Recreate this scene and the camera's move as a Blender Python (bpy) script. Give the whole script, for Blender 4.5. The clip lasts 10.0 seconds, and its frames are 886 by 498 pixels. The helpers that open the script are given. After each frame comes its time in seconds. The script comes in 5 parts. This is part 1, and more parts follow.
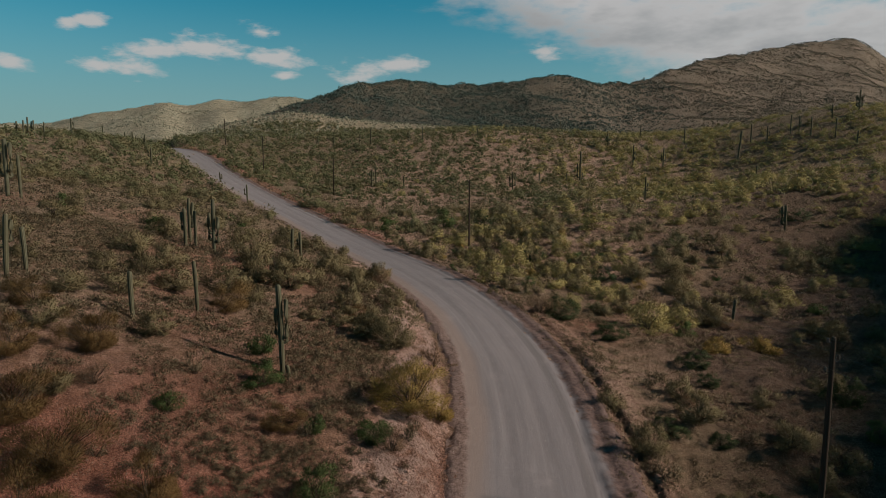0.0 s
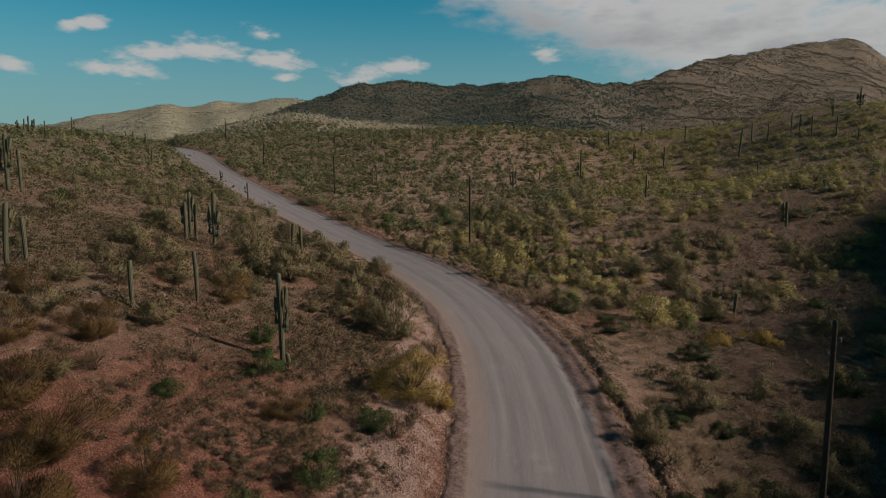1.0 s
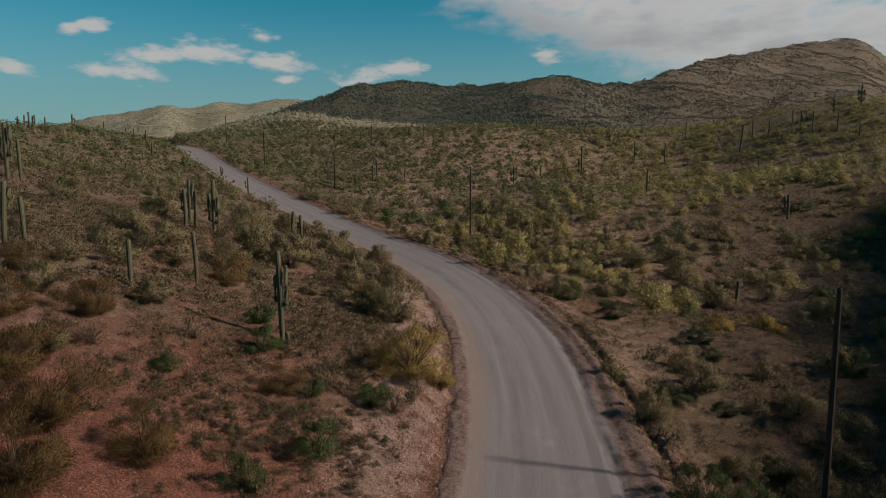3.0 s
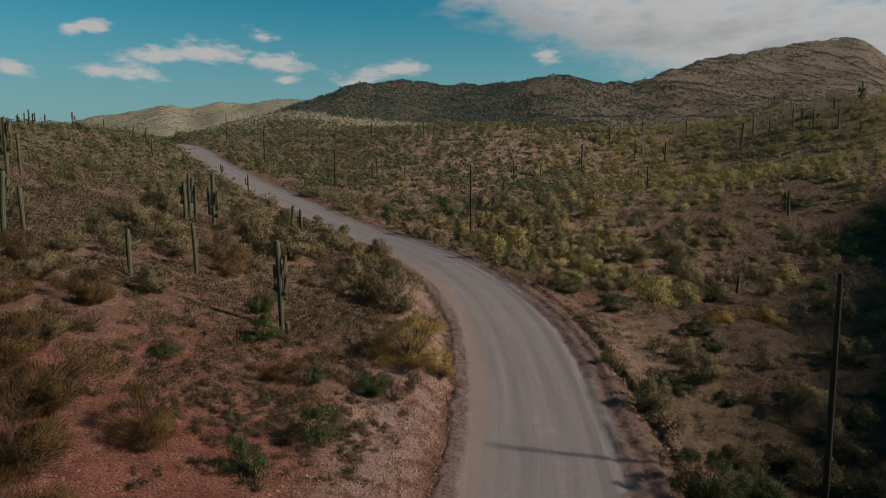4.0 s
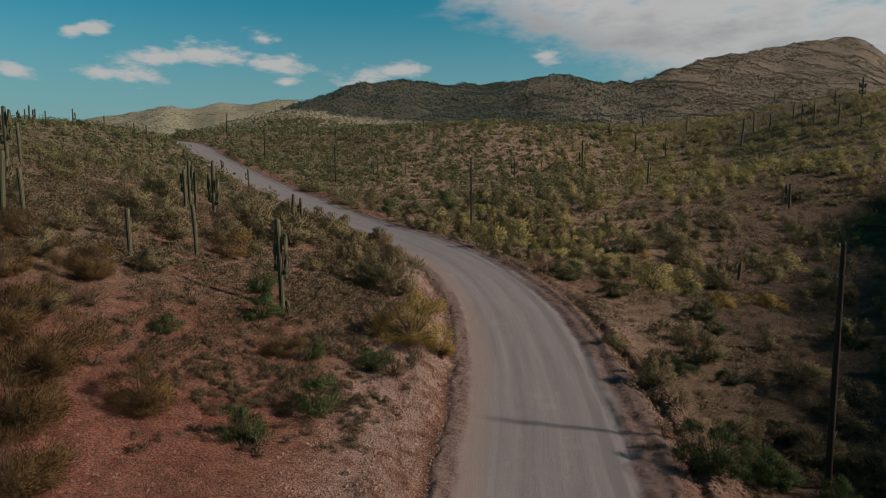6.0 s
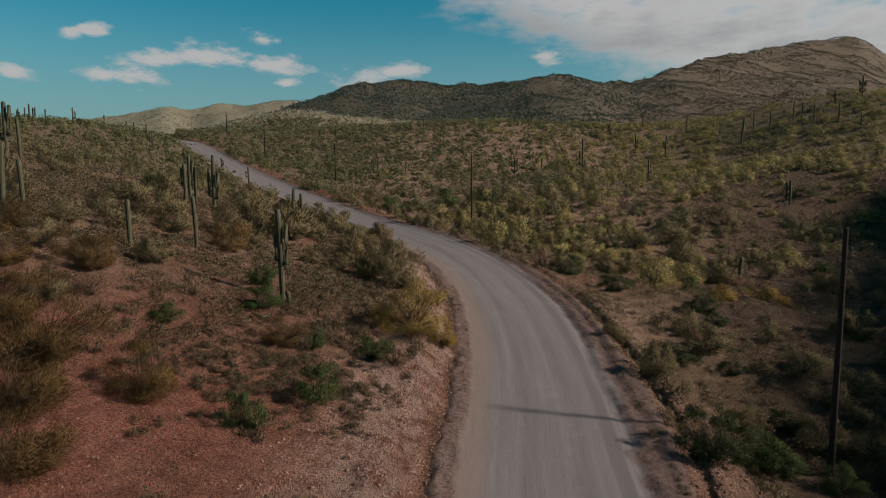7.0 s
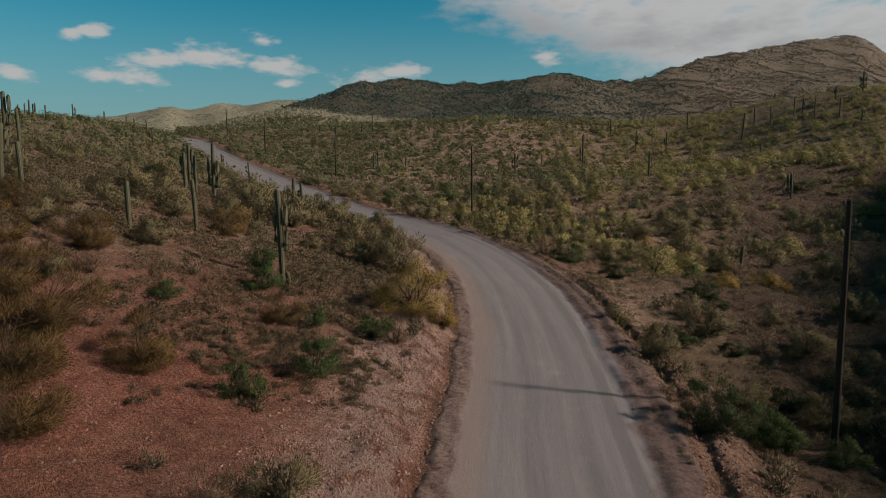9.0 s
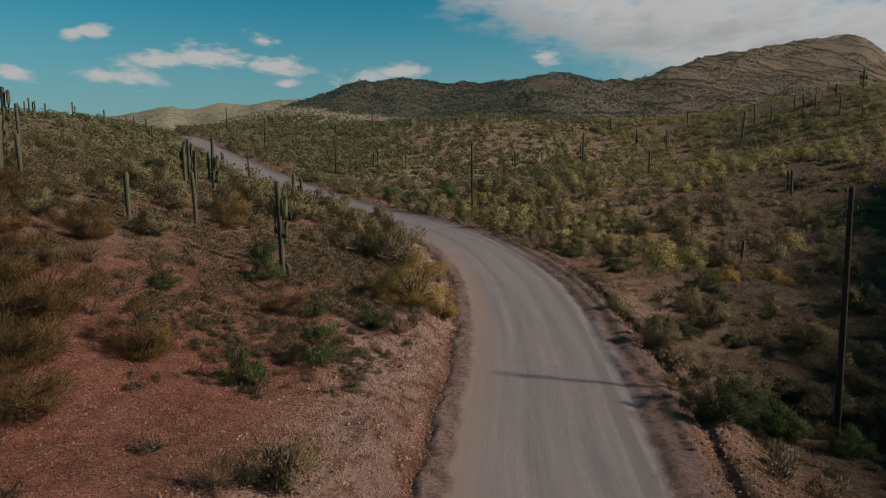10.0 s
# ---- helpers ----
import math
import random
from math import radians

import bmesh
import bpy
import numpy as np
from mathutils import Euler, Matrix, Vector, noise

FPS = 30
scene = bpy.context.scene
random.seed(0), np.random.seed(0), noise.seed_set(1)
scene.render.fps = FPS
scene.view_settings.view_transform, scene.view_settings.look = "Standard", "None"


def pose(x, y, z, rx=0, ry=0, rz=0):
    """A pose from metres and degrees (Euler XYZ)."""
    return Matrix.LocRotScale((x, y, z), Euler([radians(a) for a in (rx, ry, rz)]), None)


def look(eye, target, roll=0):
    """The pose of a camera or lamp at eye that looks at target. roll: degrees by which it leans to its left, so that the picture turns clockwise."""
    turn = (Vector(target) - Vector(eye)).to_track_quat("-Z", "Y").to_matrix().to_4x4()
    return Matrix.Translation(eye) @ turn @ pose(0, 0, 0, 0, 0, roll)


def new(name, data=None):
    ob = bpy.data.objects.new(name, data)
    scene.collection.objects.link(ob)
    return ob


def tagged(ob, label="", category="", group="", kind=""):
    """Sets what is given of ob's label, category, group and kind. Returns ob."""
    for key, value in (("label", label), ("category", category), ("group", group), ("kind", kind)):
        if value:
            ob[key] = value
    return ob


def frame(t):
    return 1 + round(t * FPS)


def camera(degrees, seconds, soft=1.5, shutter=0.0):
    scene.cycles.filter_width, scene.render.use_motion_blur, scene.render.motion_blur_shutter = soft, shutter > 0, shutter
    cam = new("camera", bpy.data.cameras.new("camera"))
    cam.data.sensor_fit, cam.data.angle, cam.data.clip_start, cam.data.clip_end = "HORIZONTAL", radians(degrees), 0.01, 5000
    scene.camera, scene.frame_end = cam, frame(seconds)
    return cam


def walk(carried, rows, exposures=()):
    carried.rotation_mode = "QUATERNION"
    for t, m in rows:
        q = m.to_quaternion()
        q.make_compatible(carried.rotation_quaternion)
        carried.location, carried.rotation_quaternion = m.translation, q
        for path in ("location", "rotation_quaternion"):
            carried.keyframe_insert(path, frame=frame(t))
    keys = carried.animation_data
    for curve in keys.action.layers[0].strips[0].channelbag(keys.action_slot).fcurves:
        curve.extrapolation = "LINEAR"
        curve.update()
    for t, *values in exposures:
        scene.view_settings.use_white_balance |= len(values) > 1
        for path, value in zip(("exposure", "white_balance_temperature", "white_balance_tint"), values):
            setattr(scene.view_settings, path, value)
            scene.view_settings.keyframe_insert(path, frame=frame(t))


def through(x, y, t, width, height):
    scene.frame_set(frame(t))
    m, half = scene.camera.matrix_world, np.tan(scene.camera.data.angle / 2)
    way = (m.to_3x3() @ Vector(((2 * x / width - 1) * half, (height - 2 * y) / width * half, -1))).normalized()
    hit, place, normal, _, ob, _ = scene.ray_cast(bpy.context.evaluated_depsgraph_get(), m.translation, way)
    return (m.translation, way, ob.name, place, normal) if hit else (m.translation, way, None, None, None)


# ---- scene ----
cam = camera(70.8, 10.0, 0.7)
METRES, EYE, TILT, LEAN, TURN = 6.3, 15.4, -7.0, 0.0, 0.0
ROWS = [
    (0.0, 0.0, 0.0, 0.0, -0.0, 0.0, 0.0),
    (0.5, 0.0036, 0.0044, -0.0674, 0.03, 0.08, 0.05),
    (1.0, 0.0038, 0.0115, -0.1224, 0.07, 0.15, 0.09),
    (1.5, 0.0046, 0.0193, -0.177, 0.09, 0.21, 0.13),
    (2.0, 0.0059, 0.0284, -0.2288, 0.12, 0.25, 0.15),
    (2.5, 0.0063, 0.0411, -0.2874, 0.13, 0.28, 0.18),
    (4.0, 0.0128, 0.0593, -0.4381, 0.19, 0.31, 0.28),
    (4.5, 0.0153, 0.0666, -0.497, 0.19, 0.33, 0.29),
    (5.0, 0.0152, 0.0715, -0.548, 0.21, 0.35, 0.33),
    (5.5, 0.0132, 0.0753, -0.5953, 0.23, 0.38, 0.36),
    (7.0, 0.0022, 0.0949, -0.7343, 0.25, 0.48, 0.49),
    (7.5, 0.0016, 0.1039, -0.7778, 0.25, 0.49, 0.52),
    (8.0, 0.0025, 0.1106, -0.8215, 0.26, 0.51, 0.53),
    (8.5, 0.001, 0.1176, -0.8699, 0.27, 0.51, 0.56),
    (9.0, -0.0011, 0.1234, -0.9108, 0.29, 0.52, 0.59),
    (9.5, -0.003, 0.1298, -0.9501, 0.3, 0.52, 0.62),
    (10.0, -0.0047, 0.1388, -0.9884, 0.3, 0.52, 0.65),
]
walk(cam, [(t, pose(0, 0, EYE, TILT, LEAN, TURN) @ pose(METRES * x, METRES * y, METRES * z, 90 + pitch, roll, yaw)) for t, x, y, z, yaw, pitch, roll in ROWS])

# ---- world and sun ----
SUN_AZ, SUN_EL = 97.0, 29.5
sun_way = Vector((math.sin(radians(SUN_AZ)) * math.cos(radians(SUN_EL)), math.cos(radians(SUN_AZ)) * math.cos(radians(SUN_EL)), math.sin(radians(SUN_EL))))
sun = new("sun", bpy.data.lights.new("sun", "SUN"))
sun.data.energy, sun.data.angle, sun.data.color = 3.62, radians(2.3), (1.0, 0.85, 0.72)
sun.matrix_world = look(sun_way * 500, (0, 0, 0))

world = bpy.data.worlds.new("desert_sky")
scene.world = world
world.use_nodes = True
wt = world.node_tree
wt.nodes.clear()


def wmath(op, a, b=None, clamp=False):
    n = wt.nodes.new("ShaderNodeMath")
    n.operation, n.use_clamp = op, clamp
    for i, v in enumerate((a, b)):
        if v is None:
            continue
        if isinstance(v, (int, float)):
            n.inputs[i].default_value = v
        else:
            wt.links.new(v, n.inputs[i])
    return n.outputs[0]


sky = wt.nodes.new("ShaderNodeTexSky")
sky.sky_type, sky.sun_disc = "NISHITA", False
sky.sun_elevation, sky.sun_rotation = radians(SUN_EL), radians(SUN_AZ)
sky.air_density, sky.dust_density, sky.ozone_density = 1.0, 0.6, 1.5
coord = wt.nodes.new("ShaderNodeTexCoord")
split = wt.nodes.new("ShaderNodeSeparateXYZ")
wt.links.new(coord.outputs["Generated"], split.inputs[0])
azim = wmath("MULTIPLY", wmath("ARCTAN2", split.outputs[0], split.outputs[1]), 57.29578)
elev = wmath("MULTIPLY", wmath("ARCSINE", split.outputs[2]), 57.29578)
wisp = wt.nodes.new("ShaderNodeTexNoise")
wisp.inputs["Scale"].default_value, wisp.inputs["Detail"].default_value, wisp.inputs["Roughness"].default_value = 16.0, 7.0, 0.6
stretch = wt.nodes.new("ShaderNodeMapping")
stretch.inputs["Scale"].default_value = (1.0, 1.0, 2.8)
wt.links.new(coord.outputs["Generated"], stretch.inputs[0])
wt.links.new(stretch.outputs[0], wisp.inputs["Vector"])
broad = wt.nodes.new("ShaderNodeTexNoise")
broad.inputs["Scale"].default_value, broad.inputs["Detail"].default_value = 4.0, 5.0
wt.links.new(stretch.outputs[0], broad.inputs["Vector"])
# small fair-weather clouds: azimuth, elevation, half width, half height in degrees
PUFFS = [(-30.1, 11.1, 1.0, 0.51), (-28.6, 11.5, 1.1, 0.52), (-34.1, 8.1, 1.3, 0.59), (-28.3, 8.3, 1.6, 0.63), (-26.2, 8.4, 2.1, 1.07), (-24.1, 9.8, 2.0, 0.73), (-19.7, 10.3, 3.0, 0.99), (-14.5, 9.8, 2.6, 0.88), (-16.0, 11.9, 1.6, 0.80), (-13.8, 8.3, 1.1, 0.40), (-7.2, 8.9, 2.4, 1.01), (-4.3, 9.5, 2.5, 0.70), (9.2, 10.4, 1.4, 0.89), (-25.6, 7.3, 0.8, 0.28)]


def puff(a, e, w, h):
    dx = wmath("MULTIPLY", wmath("SUBTRACT", azim, a), 1.0 / w)
    dy = wmath("MULTIPLY", wmath("SUBTRACT", elev, e), 1.0 / h)
    return wmath("SUBTRACT", 0.9, wmath("SQRT", wmath("ADD", wmath("MULTIPLY", dx, dx), wmath("MULTIPLY", dy, dy))))


def union(rows):
    out = None
    for row in rows:
        p = puff(*row)
        out = p if out is None else wmath("MAXIMUM", out, p)
    return out


def ease(v, lo, hi):
    n = wt.nodes.new("ShaderNodeMapRange")
    n.interpolation_type = "SMOOTHSTEP"
    n.inputs["From Min"].default_value, n.inputs["From Max"].default_value = lo, hi
    wt.links.new(v, n.inputs["Value"])
    return n.outputs[0]


ragged = wmath("MULTIPLY", wmath("SUBTRACT", wisp.outputs["Fac"], 0.5), 3.6)
small = ease(wmath("ADD", union(PUFFS), ragged), -0.25, 0.75)
rolling = wmath("ADD", wmath("MULTIPLY", wmath("SUBTRACT", broad.outputs["Fac"], 0.5), 2.0), wmath("MULTIPLY", ragged, 0.35))
# the wide cloud bank in the east: its western edge slants down to the hills
edge = wmath("MAXIMUM", wmath("ADD", wmath("MULTIPLY", wmath("SUBTRACT", 14.8, elev), 2.3), -2.5), -16.0)
inside = wmath("MULTIPLY", wmath("SUBTRACT", azim, edge), 0.085)
inside = wmath("MINIMUM", inside, wmath("MULTIPLY", wmath("SUBTRACT", 62.0, azim), 0.06))
inside = wmath("MINIMUM", wmath("MINIMUM", inside, wmath("MULTIPLY", wmath("SUBTRACT", 27.0, elev), 0.11)), 1.1)
bank = ease(wmath("ADD", inside, rolling), 0.0, 1.0)


def wmix(mode, fac, a, b):
    n = wt.nodes.new("ShaderNodeMix")
    n.data_type, n.blend_type = "RGBA", mode
    for i, v in ((0, fac), (6, a), (7, b)):
        if isinstance(v, tuple):
            n.inputs[i].default_value = (*v, 1.0)
        elif isinstance(v, (int, float)):
            n.inputs[i].default_value = v
        else:
            wt.links.new(v, n.inputs[i])
    return n.outputs[2]


teal = wmix("MULTIPLY", 1.0, sky.outputs[0], (0.13, 0.79, 0.79))
# hazy band low over the hills
low = ease(elev, 16.0, 2.0)
hazed = wmix("MIX", wmath("MULTIPLY", low, 0.8), teal, (2.55, 3.4, 3.5))
shade = wmix("MIX", ease(wmath("ADD", broad.outputs["Fac"], wmath("MULTIPLY", ragged, 0.08)), 0.35, 0.7), (5.35, 5.22, 5.17), (3.4, 3.45, 3.5))
clouded = wmix("MIX", wmath("MULTIPLY", small, 0.9), hazed, (5.2, 5.05, 4.95))
clouded = wmix("MIX", wmath("MULTIPLY", bank, 0.96), clouded, shade)
# the sky deepens towards the zenith
clouded = wmix("MULTIPLY", ease(elev, 16.0, 42.0), clouded, (0.345, 0.238, 0.21))
back = wt.nodes.new("ShaderNodeBackground")
back.inputs["Strength"].default_value = 0.09
wt.links.new(clouded, back.inputs["Color"])
wout = wt.nodes.new("ShaderNodeOutputWorld")
wt.links.new(back.outputs[0], wout.inputs["Surface"])

# ---- the lie of the land ----
# rises and hollows: x, y, spread, height
NEAR_HILLS = [(-20, 12, 12, 0.15), (-9, 22, 10, -3.03), (-24, 28, 12, 3.68), (-14, 36, 12, -3.23), (-6, 30, 8, 0.44), (14, 26, 10, -3.66), (18, 44, 12, -1.17),
              (28, 62, 16, -5.3), (-26, 52, 16, 1.23), (-14, 60, 14, -2.07), (4, 50, 12, -2.17), (-50, 0, 30, -5.47), (50, 0, 30, -12.58), (0, -50, 30, -3.92)]
MID_HILLS = [(-42, 78, 22, 0.54), (-22, 84, 18, -2.09), (0, 90, 18, -4.42), (24, 92, 18, -2.64), (46, 82, 20, 0.62), (66, 90, 24, -9.99), (-60, 104, 26, -2.93),
             (-36, 122, 22, -2.68), (-4, 126, 24, -2.95), (26, 124, 24, -0.26), (56, 118, 24, -0.49), (84, 122, 28, 5.63), (-100, 60, 40, 7.89), (110, 60, 40, 1.57)]
FAR_HILLS = [(-40, 215, 26, -3.0), (-84, 150, 34, 9.98), (-54, 172, 30, -7.63), (-20, 180, 32, -0.73), (20, 178, 32, -2.74), (56, 176, 32, -4.82), (92, 180, 34, -7.76), (130, 200, 40, 26.94),
             (-110, 190, 40, -1.16), (-70, 226, 40, 8.19), (0, 232, 44, 9.1), (60, 240, 44, 9.82), (110, 250, 44, -4.1)]
# ridges: bearing in degrees, distance of the crest, rise of the crest over the first eye per metre
BACK_RIDGE = [(-180, 700, 0.04), (-60, 500, 0.0), (-26, 430, 0.0), (-20, 430, 0.045), (-16.5, 435, 0.083), (-13.7, 440, 0.104), (-11.2, 450, 0.117), (-9.2, 460, 0.126), (-4.2, 500, 0.137), (1.8, 555, 0.142),
              (5.9, 575, 0.137), (9.3, 590, 0.140), (13.2, 610, 0.131), (15.2, 640, 0.126), (17, 690, 0.132), (19.3, 740, 0.149), (22.1, 825, 0.160), (24.8, 900, 0.166), (27.2, 990, 0.170),
              (29, 1050, 0.175), (31, 1100, 0.175), (33, 1130, 0.169), (34.6, 1140, 0.145), (38, 1150, 0.11), (60, 900, 0.07), (180, 700, 0.04)]
FAR_RIDGE = [(-180, 1300, 0.03), (-60, 1100, 0.05), (-36, 950, 0.058), (-33.9, 930, 0.063), (-32, 910, 0.0655), (-27.4, 880, 0.0866), (-23.7, 860, 0.1037), (-22, 870, 0.0975), (-19.7, 880, 0.1074), (-17.4, 890, 0.1005),
             (-15.1, 890, 0.1126), (-12.7, 900, 0.1147), (-9, 900, 0.10), (-3, 900, 0.06), (10, 900, 0.03), (180, 1300, 0.03)]
KNOLL = [(-180, 330, 0.0), (-40, 330, 0.0), (-25, 330, 0.02), (-21.2, 330, 0.056), (-19, 330, 0.070), (-16.5, 330, 0.083), (-13.2, 330, 0.0925), (-9, 335, 0.086), (-4.2, 340, 0.077), (0, 340, 0.070), (5, 340, 0.055), (12, 340, 0.02), (180, 330, 0.0)]
# an unseen hill added in the east for its shadow: its crest's x at y = 0, how that moves with y, its height
SHADE_HILL = (136.0, 0.57, 67.8)
# the road's middle: x, y, height
ROAD = [(1, -70, 0), (1.4, -40, 0), (1.6, -15, 0), (2.3, 0, 0), (2.75, 8, 0), (3.25, 16, 0.05), (3.75, 22, 0.15), (4.4, 28, 0.4), (4.75, 35, 1.0), (4.6, 42, 1.7), (4.1, 46.3, 2.2), (2.3, 54.4, 3.1),
        (-1.5, 65.5, 3.8), (-6.5, 77, 4.3), (-15.3, 94, 5.3), (-25.5, 110, 7.5), (-37, 126, 10.4), (-51.5, 145, 14.8), (-69, 172, 20.3), (-79, 184, 22.2), (-93, 203, 23.2), (-108, 230, 22.0), (-122, 260, 19.5)]
HALF = 3.3
dice = np.random.RandomState(7)
LATTICE = dice.rand(256, 256)


def lattice(x, y, size, seed=0):
    """Smooth random heights, -1 to 1, that change over about size metres."""
    u, v = np.asarray(x) / size + 37.3 * seed, np.asarray(y) / size + 71.9 * seed
    i, j = np.floor(u).astype(int), np.floor(v).astype(int)
    a, b = u - i, v - j
    a, b = a * a * (3 - 2 * a), b * b * (3 - 2 * b)
    p = LATTICE[i % 256, j % 256] * (1 - a) + LATTICE[(i + 1) % 256, j % 256] * a
    q = LATTICE[i % 256, (j + 1) % 256] * (1 - a) + LATTICE[(i + 1) % 256, (j + 1) % 256] * a
    return 2 * (p * (1 - b) + q * b) - 1


def rough(x, y, size, octaves, seed=0):
    return sum(lattice(x, y, size / 2 ** k, seed + k) / 1.9 ** k for k in range(octaves))


def smoothstep(lo, hi, v):
    t = np.clip((v - lo) / (hi - lo), 0, 1)
    return t * t * (3 - 2 * t)


def road_line():
    """The road's middle as a fine line: x, y, z, metres along."""
    k = np.array(ROAD, float)
    out = []
    for i in range(1, len(k) - 2):
        a, b, c, d = k[i - 1], k[i], k[i + 1], k[i + 2]
        n = max(2, int(np.hypot(*(c - b)[:2]) / 0.5))
        for t in np.arange(n)[:, None] / n:
            out.append((0.5 * (2 * b + (c - a) * t + (2 * a - 5 * b + 4 * c - d) * t ** 2 + (3 * b - a - 3 * c + d) * t ** 3)))
    line = np.array(out)
    run = np.concatenate([[0], np.cumsum(np.hypot(*np.diff(line[:, :2], axis=0).T))])
    return np.column_stack([line, run])


LINE = road_line()
_d = np.gradient(LINE[:, :2], axis=0)
_d /= np.hypot(_d[:, 0], _d[:, 1])[:, None]
SIDE = np.column_stack([_d[:, 1], -_d[:, 0]])  # to the right of the road


NEAR_RUN = LINE[np.argmin(np.abs(LINE[:, 1] - 12)), 3]


def from_road(x, y):
    """Distance to the right of the road's middle (left: minus), the road's height there, and metres along."""
    x, y = np.ravel(x), np.ravel(y)
    off, z, run = np.full(len(x), 999.0), np.zeros(len(x)), np.zeros(len(x))
    near = np.where((np.abs(x) < 150) & (y > -80) & (y < 280))[0]
    for part in np.array_split(near, max(1, len(near) // 4000)):
        if len(part) == 0:
            continue
        d = (x[part, None] - LINE[None, ::2, 0]) ** 2 + (y[part, None] - LINE[None, ::2, 1]) ** 2
        k = d.argmin(1) * 2
        side = (x[part] - LINE[k, 0]) * SIDE[k, 0] + (y[part] - LINE[k, 1]) * SIDE[k, 1]
        off[part] = np.sqrt(d.min(1)) * np.where(side >= 0, 1, -1)
        z[part], run[part] = LINE[k, 2], LINE[k, 3]
    return off, z, run


def knots(rows, bearing, column):
    k = np.array(rows, float)
    return sum(np.interp(bearing + s, k[:, 0], k[:, column]) for s in (-0.5, -0.25, 0, 0.25, 0.5)) / 5


def ridge(rows, r, bearing, start, low, power, fall):
    dist, top = knots(rows, bearing, 1), knots(rows, bearing, 2)
    top = 15.4 + top * dist
    u = np.maximum(r - start, 0) / (dist - start)
    front, back = low + (top - low) * u ** power, top - fall * (r - dist)
    k = 2.5
    return np.where(r < start, -40, -k * np.logaddexp(-np.clip(front, -60, 400) / k, -np.clip(back, -60, 400) / k) + k * 0.69)


def shade_hill(x, y):
    """A steep hill out of view, added east of the valley to shade the low ground at its foot."""
    along = np.clip(y, -60, 110)
    crest = SHADE_HILL[0] + SHADE_HILL[1] * along
    top = SHADE_HILL[2] + 4.7 * np.exp(-((y - 38) / 18) ** 2) + 5.6 * smoothstep(45, 85, y) + 1.4 * rough(0 * x, y, 34, 3, 83)
    away = np.abs(x - crest + 5 * rough(x, y, 40, 3, 85))
    z = top - 0.85 * (np.sqrt(away ** 2 + 16) - 4)
    return z - 0.6 * np.maximum(-30 - y, 0) - 0.9 * np.maximum(y - 100, 0)


def base_land(x, y, parts_too=False):
    x, y = np.asarray(x, float), np.asarray(y, float)
    r = np.hypot(x, y) + 1e-6
    bearing = np.degrees(np.arctan2(x, y))
    s = np.minimum(1, 255 / r)
    u, v = x * s, y * s
    g = 6.88 - 1.36 * u / 50 + 2.36 * v / 50
    for a, b, c, h in NEAR_HILLS + MID_HILLS + FAR_HILLS:
        g = g + h * np.exp(-((u - a) ** 2 + (v - b) ** 2) / (2 * c * c))
    g = g - 0.05 * np.maximum(r - 255, 0)
    parts = [g, ridge(BACK_RIDGE, r, bearing, 225, 21, 1.85, 0.3), ridge(FAR_RIDGE, r, bearing, 380, 8, 1.4, 0.3), ridge(KNOLL, r, bearing, 235, 22, 1.2, 0.25)]
    if parts_too:
        return parts, r, bearing
    k = 1.5
    z = k * np.logaddexp.reduce([np.clip(p, -60, 400) / k for p in parts], axis=0)
    gully = rough(x, y, 60, 4, 3) * smoothstep(220, 420, r) * np.clip((z - 15) / 40, 0, 1.3) * 3.0
    gully = gully + 1.3 * rough(x, y, 17, 3, 13) * smoothstep(260, 420, r) * np.where(np.argmax(parts, axis=0) == 2, 0.25, 1.0)
    return np.maximum(z + gully, shade_hill(x, y))


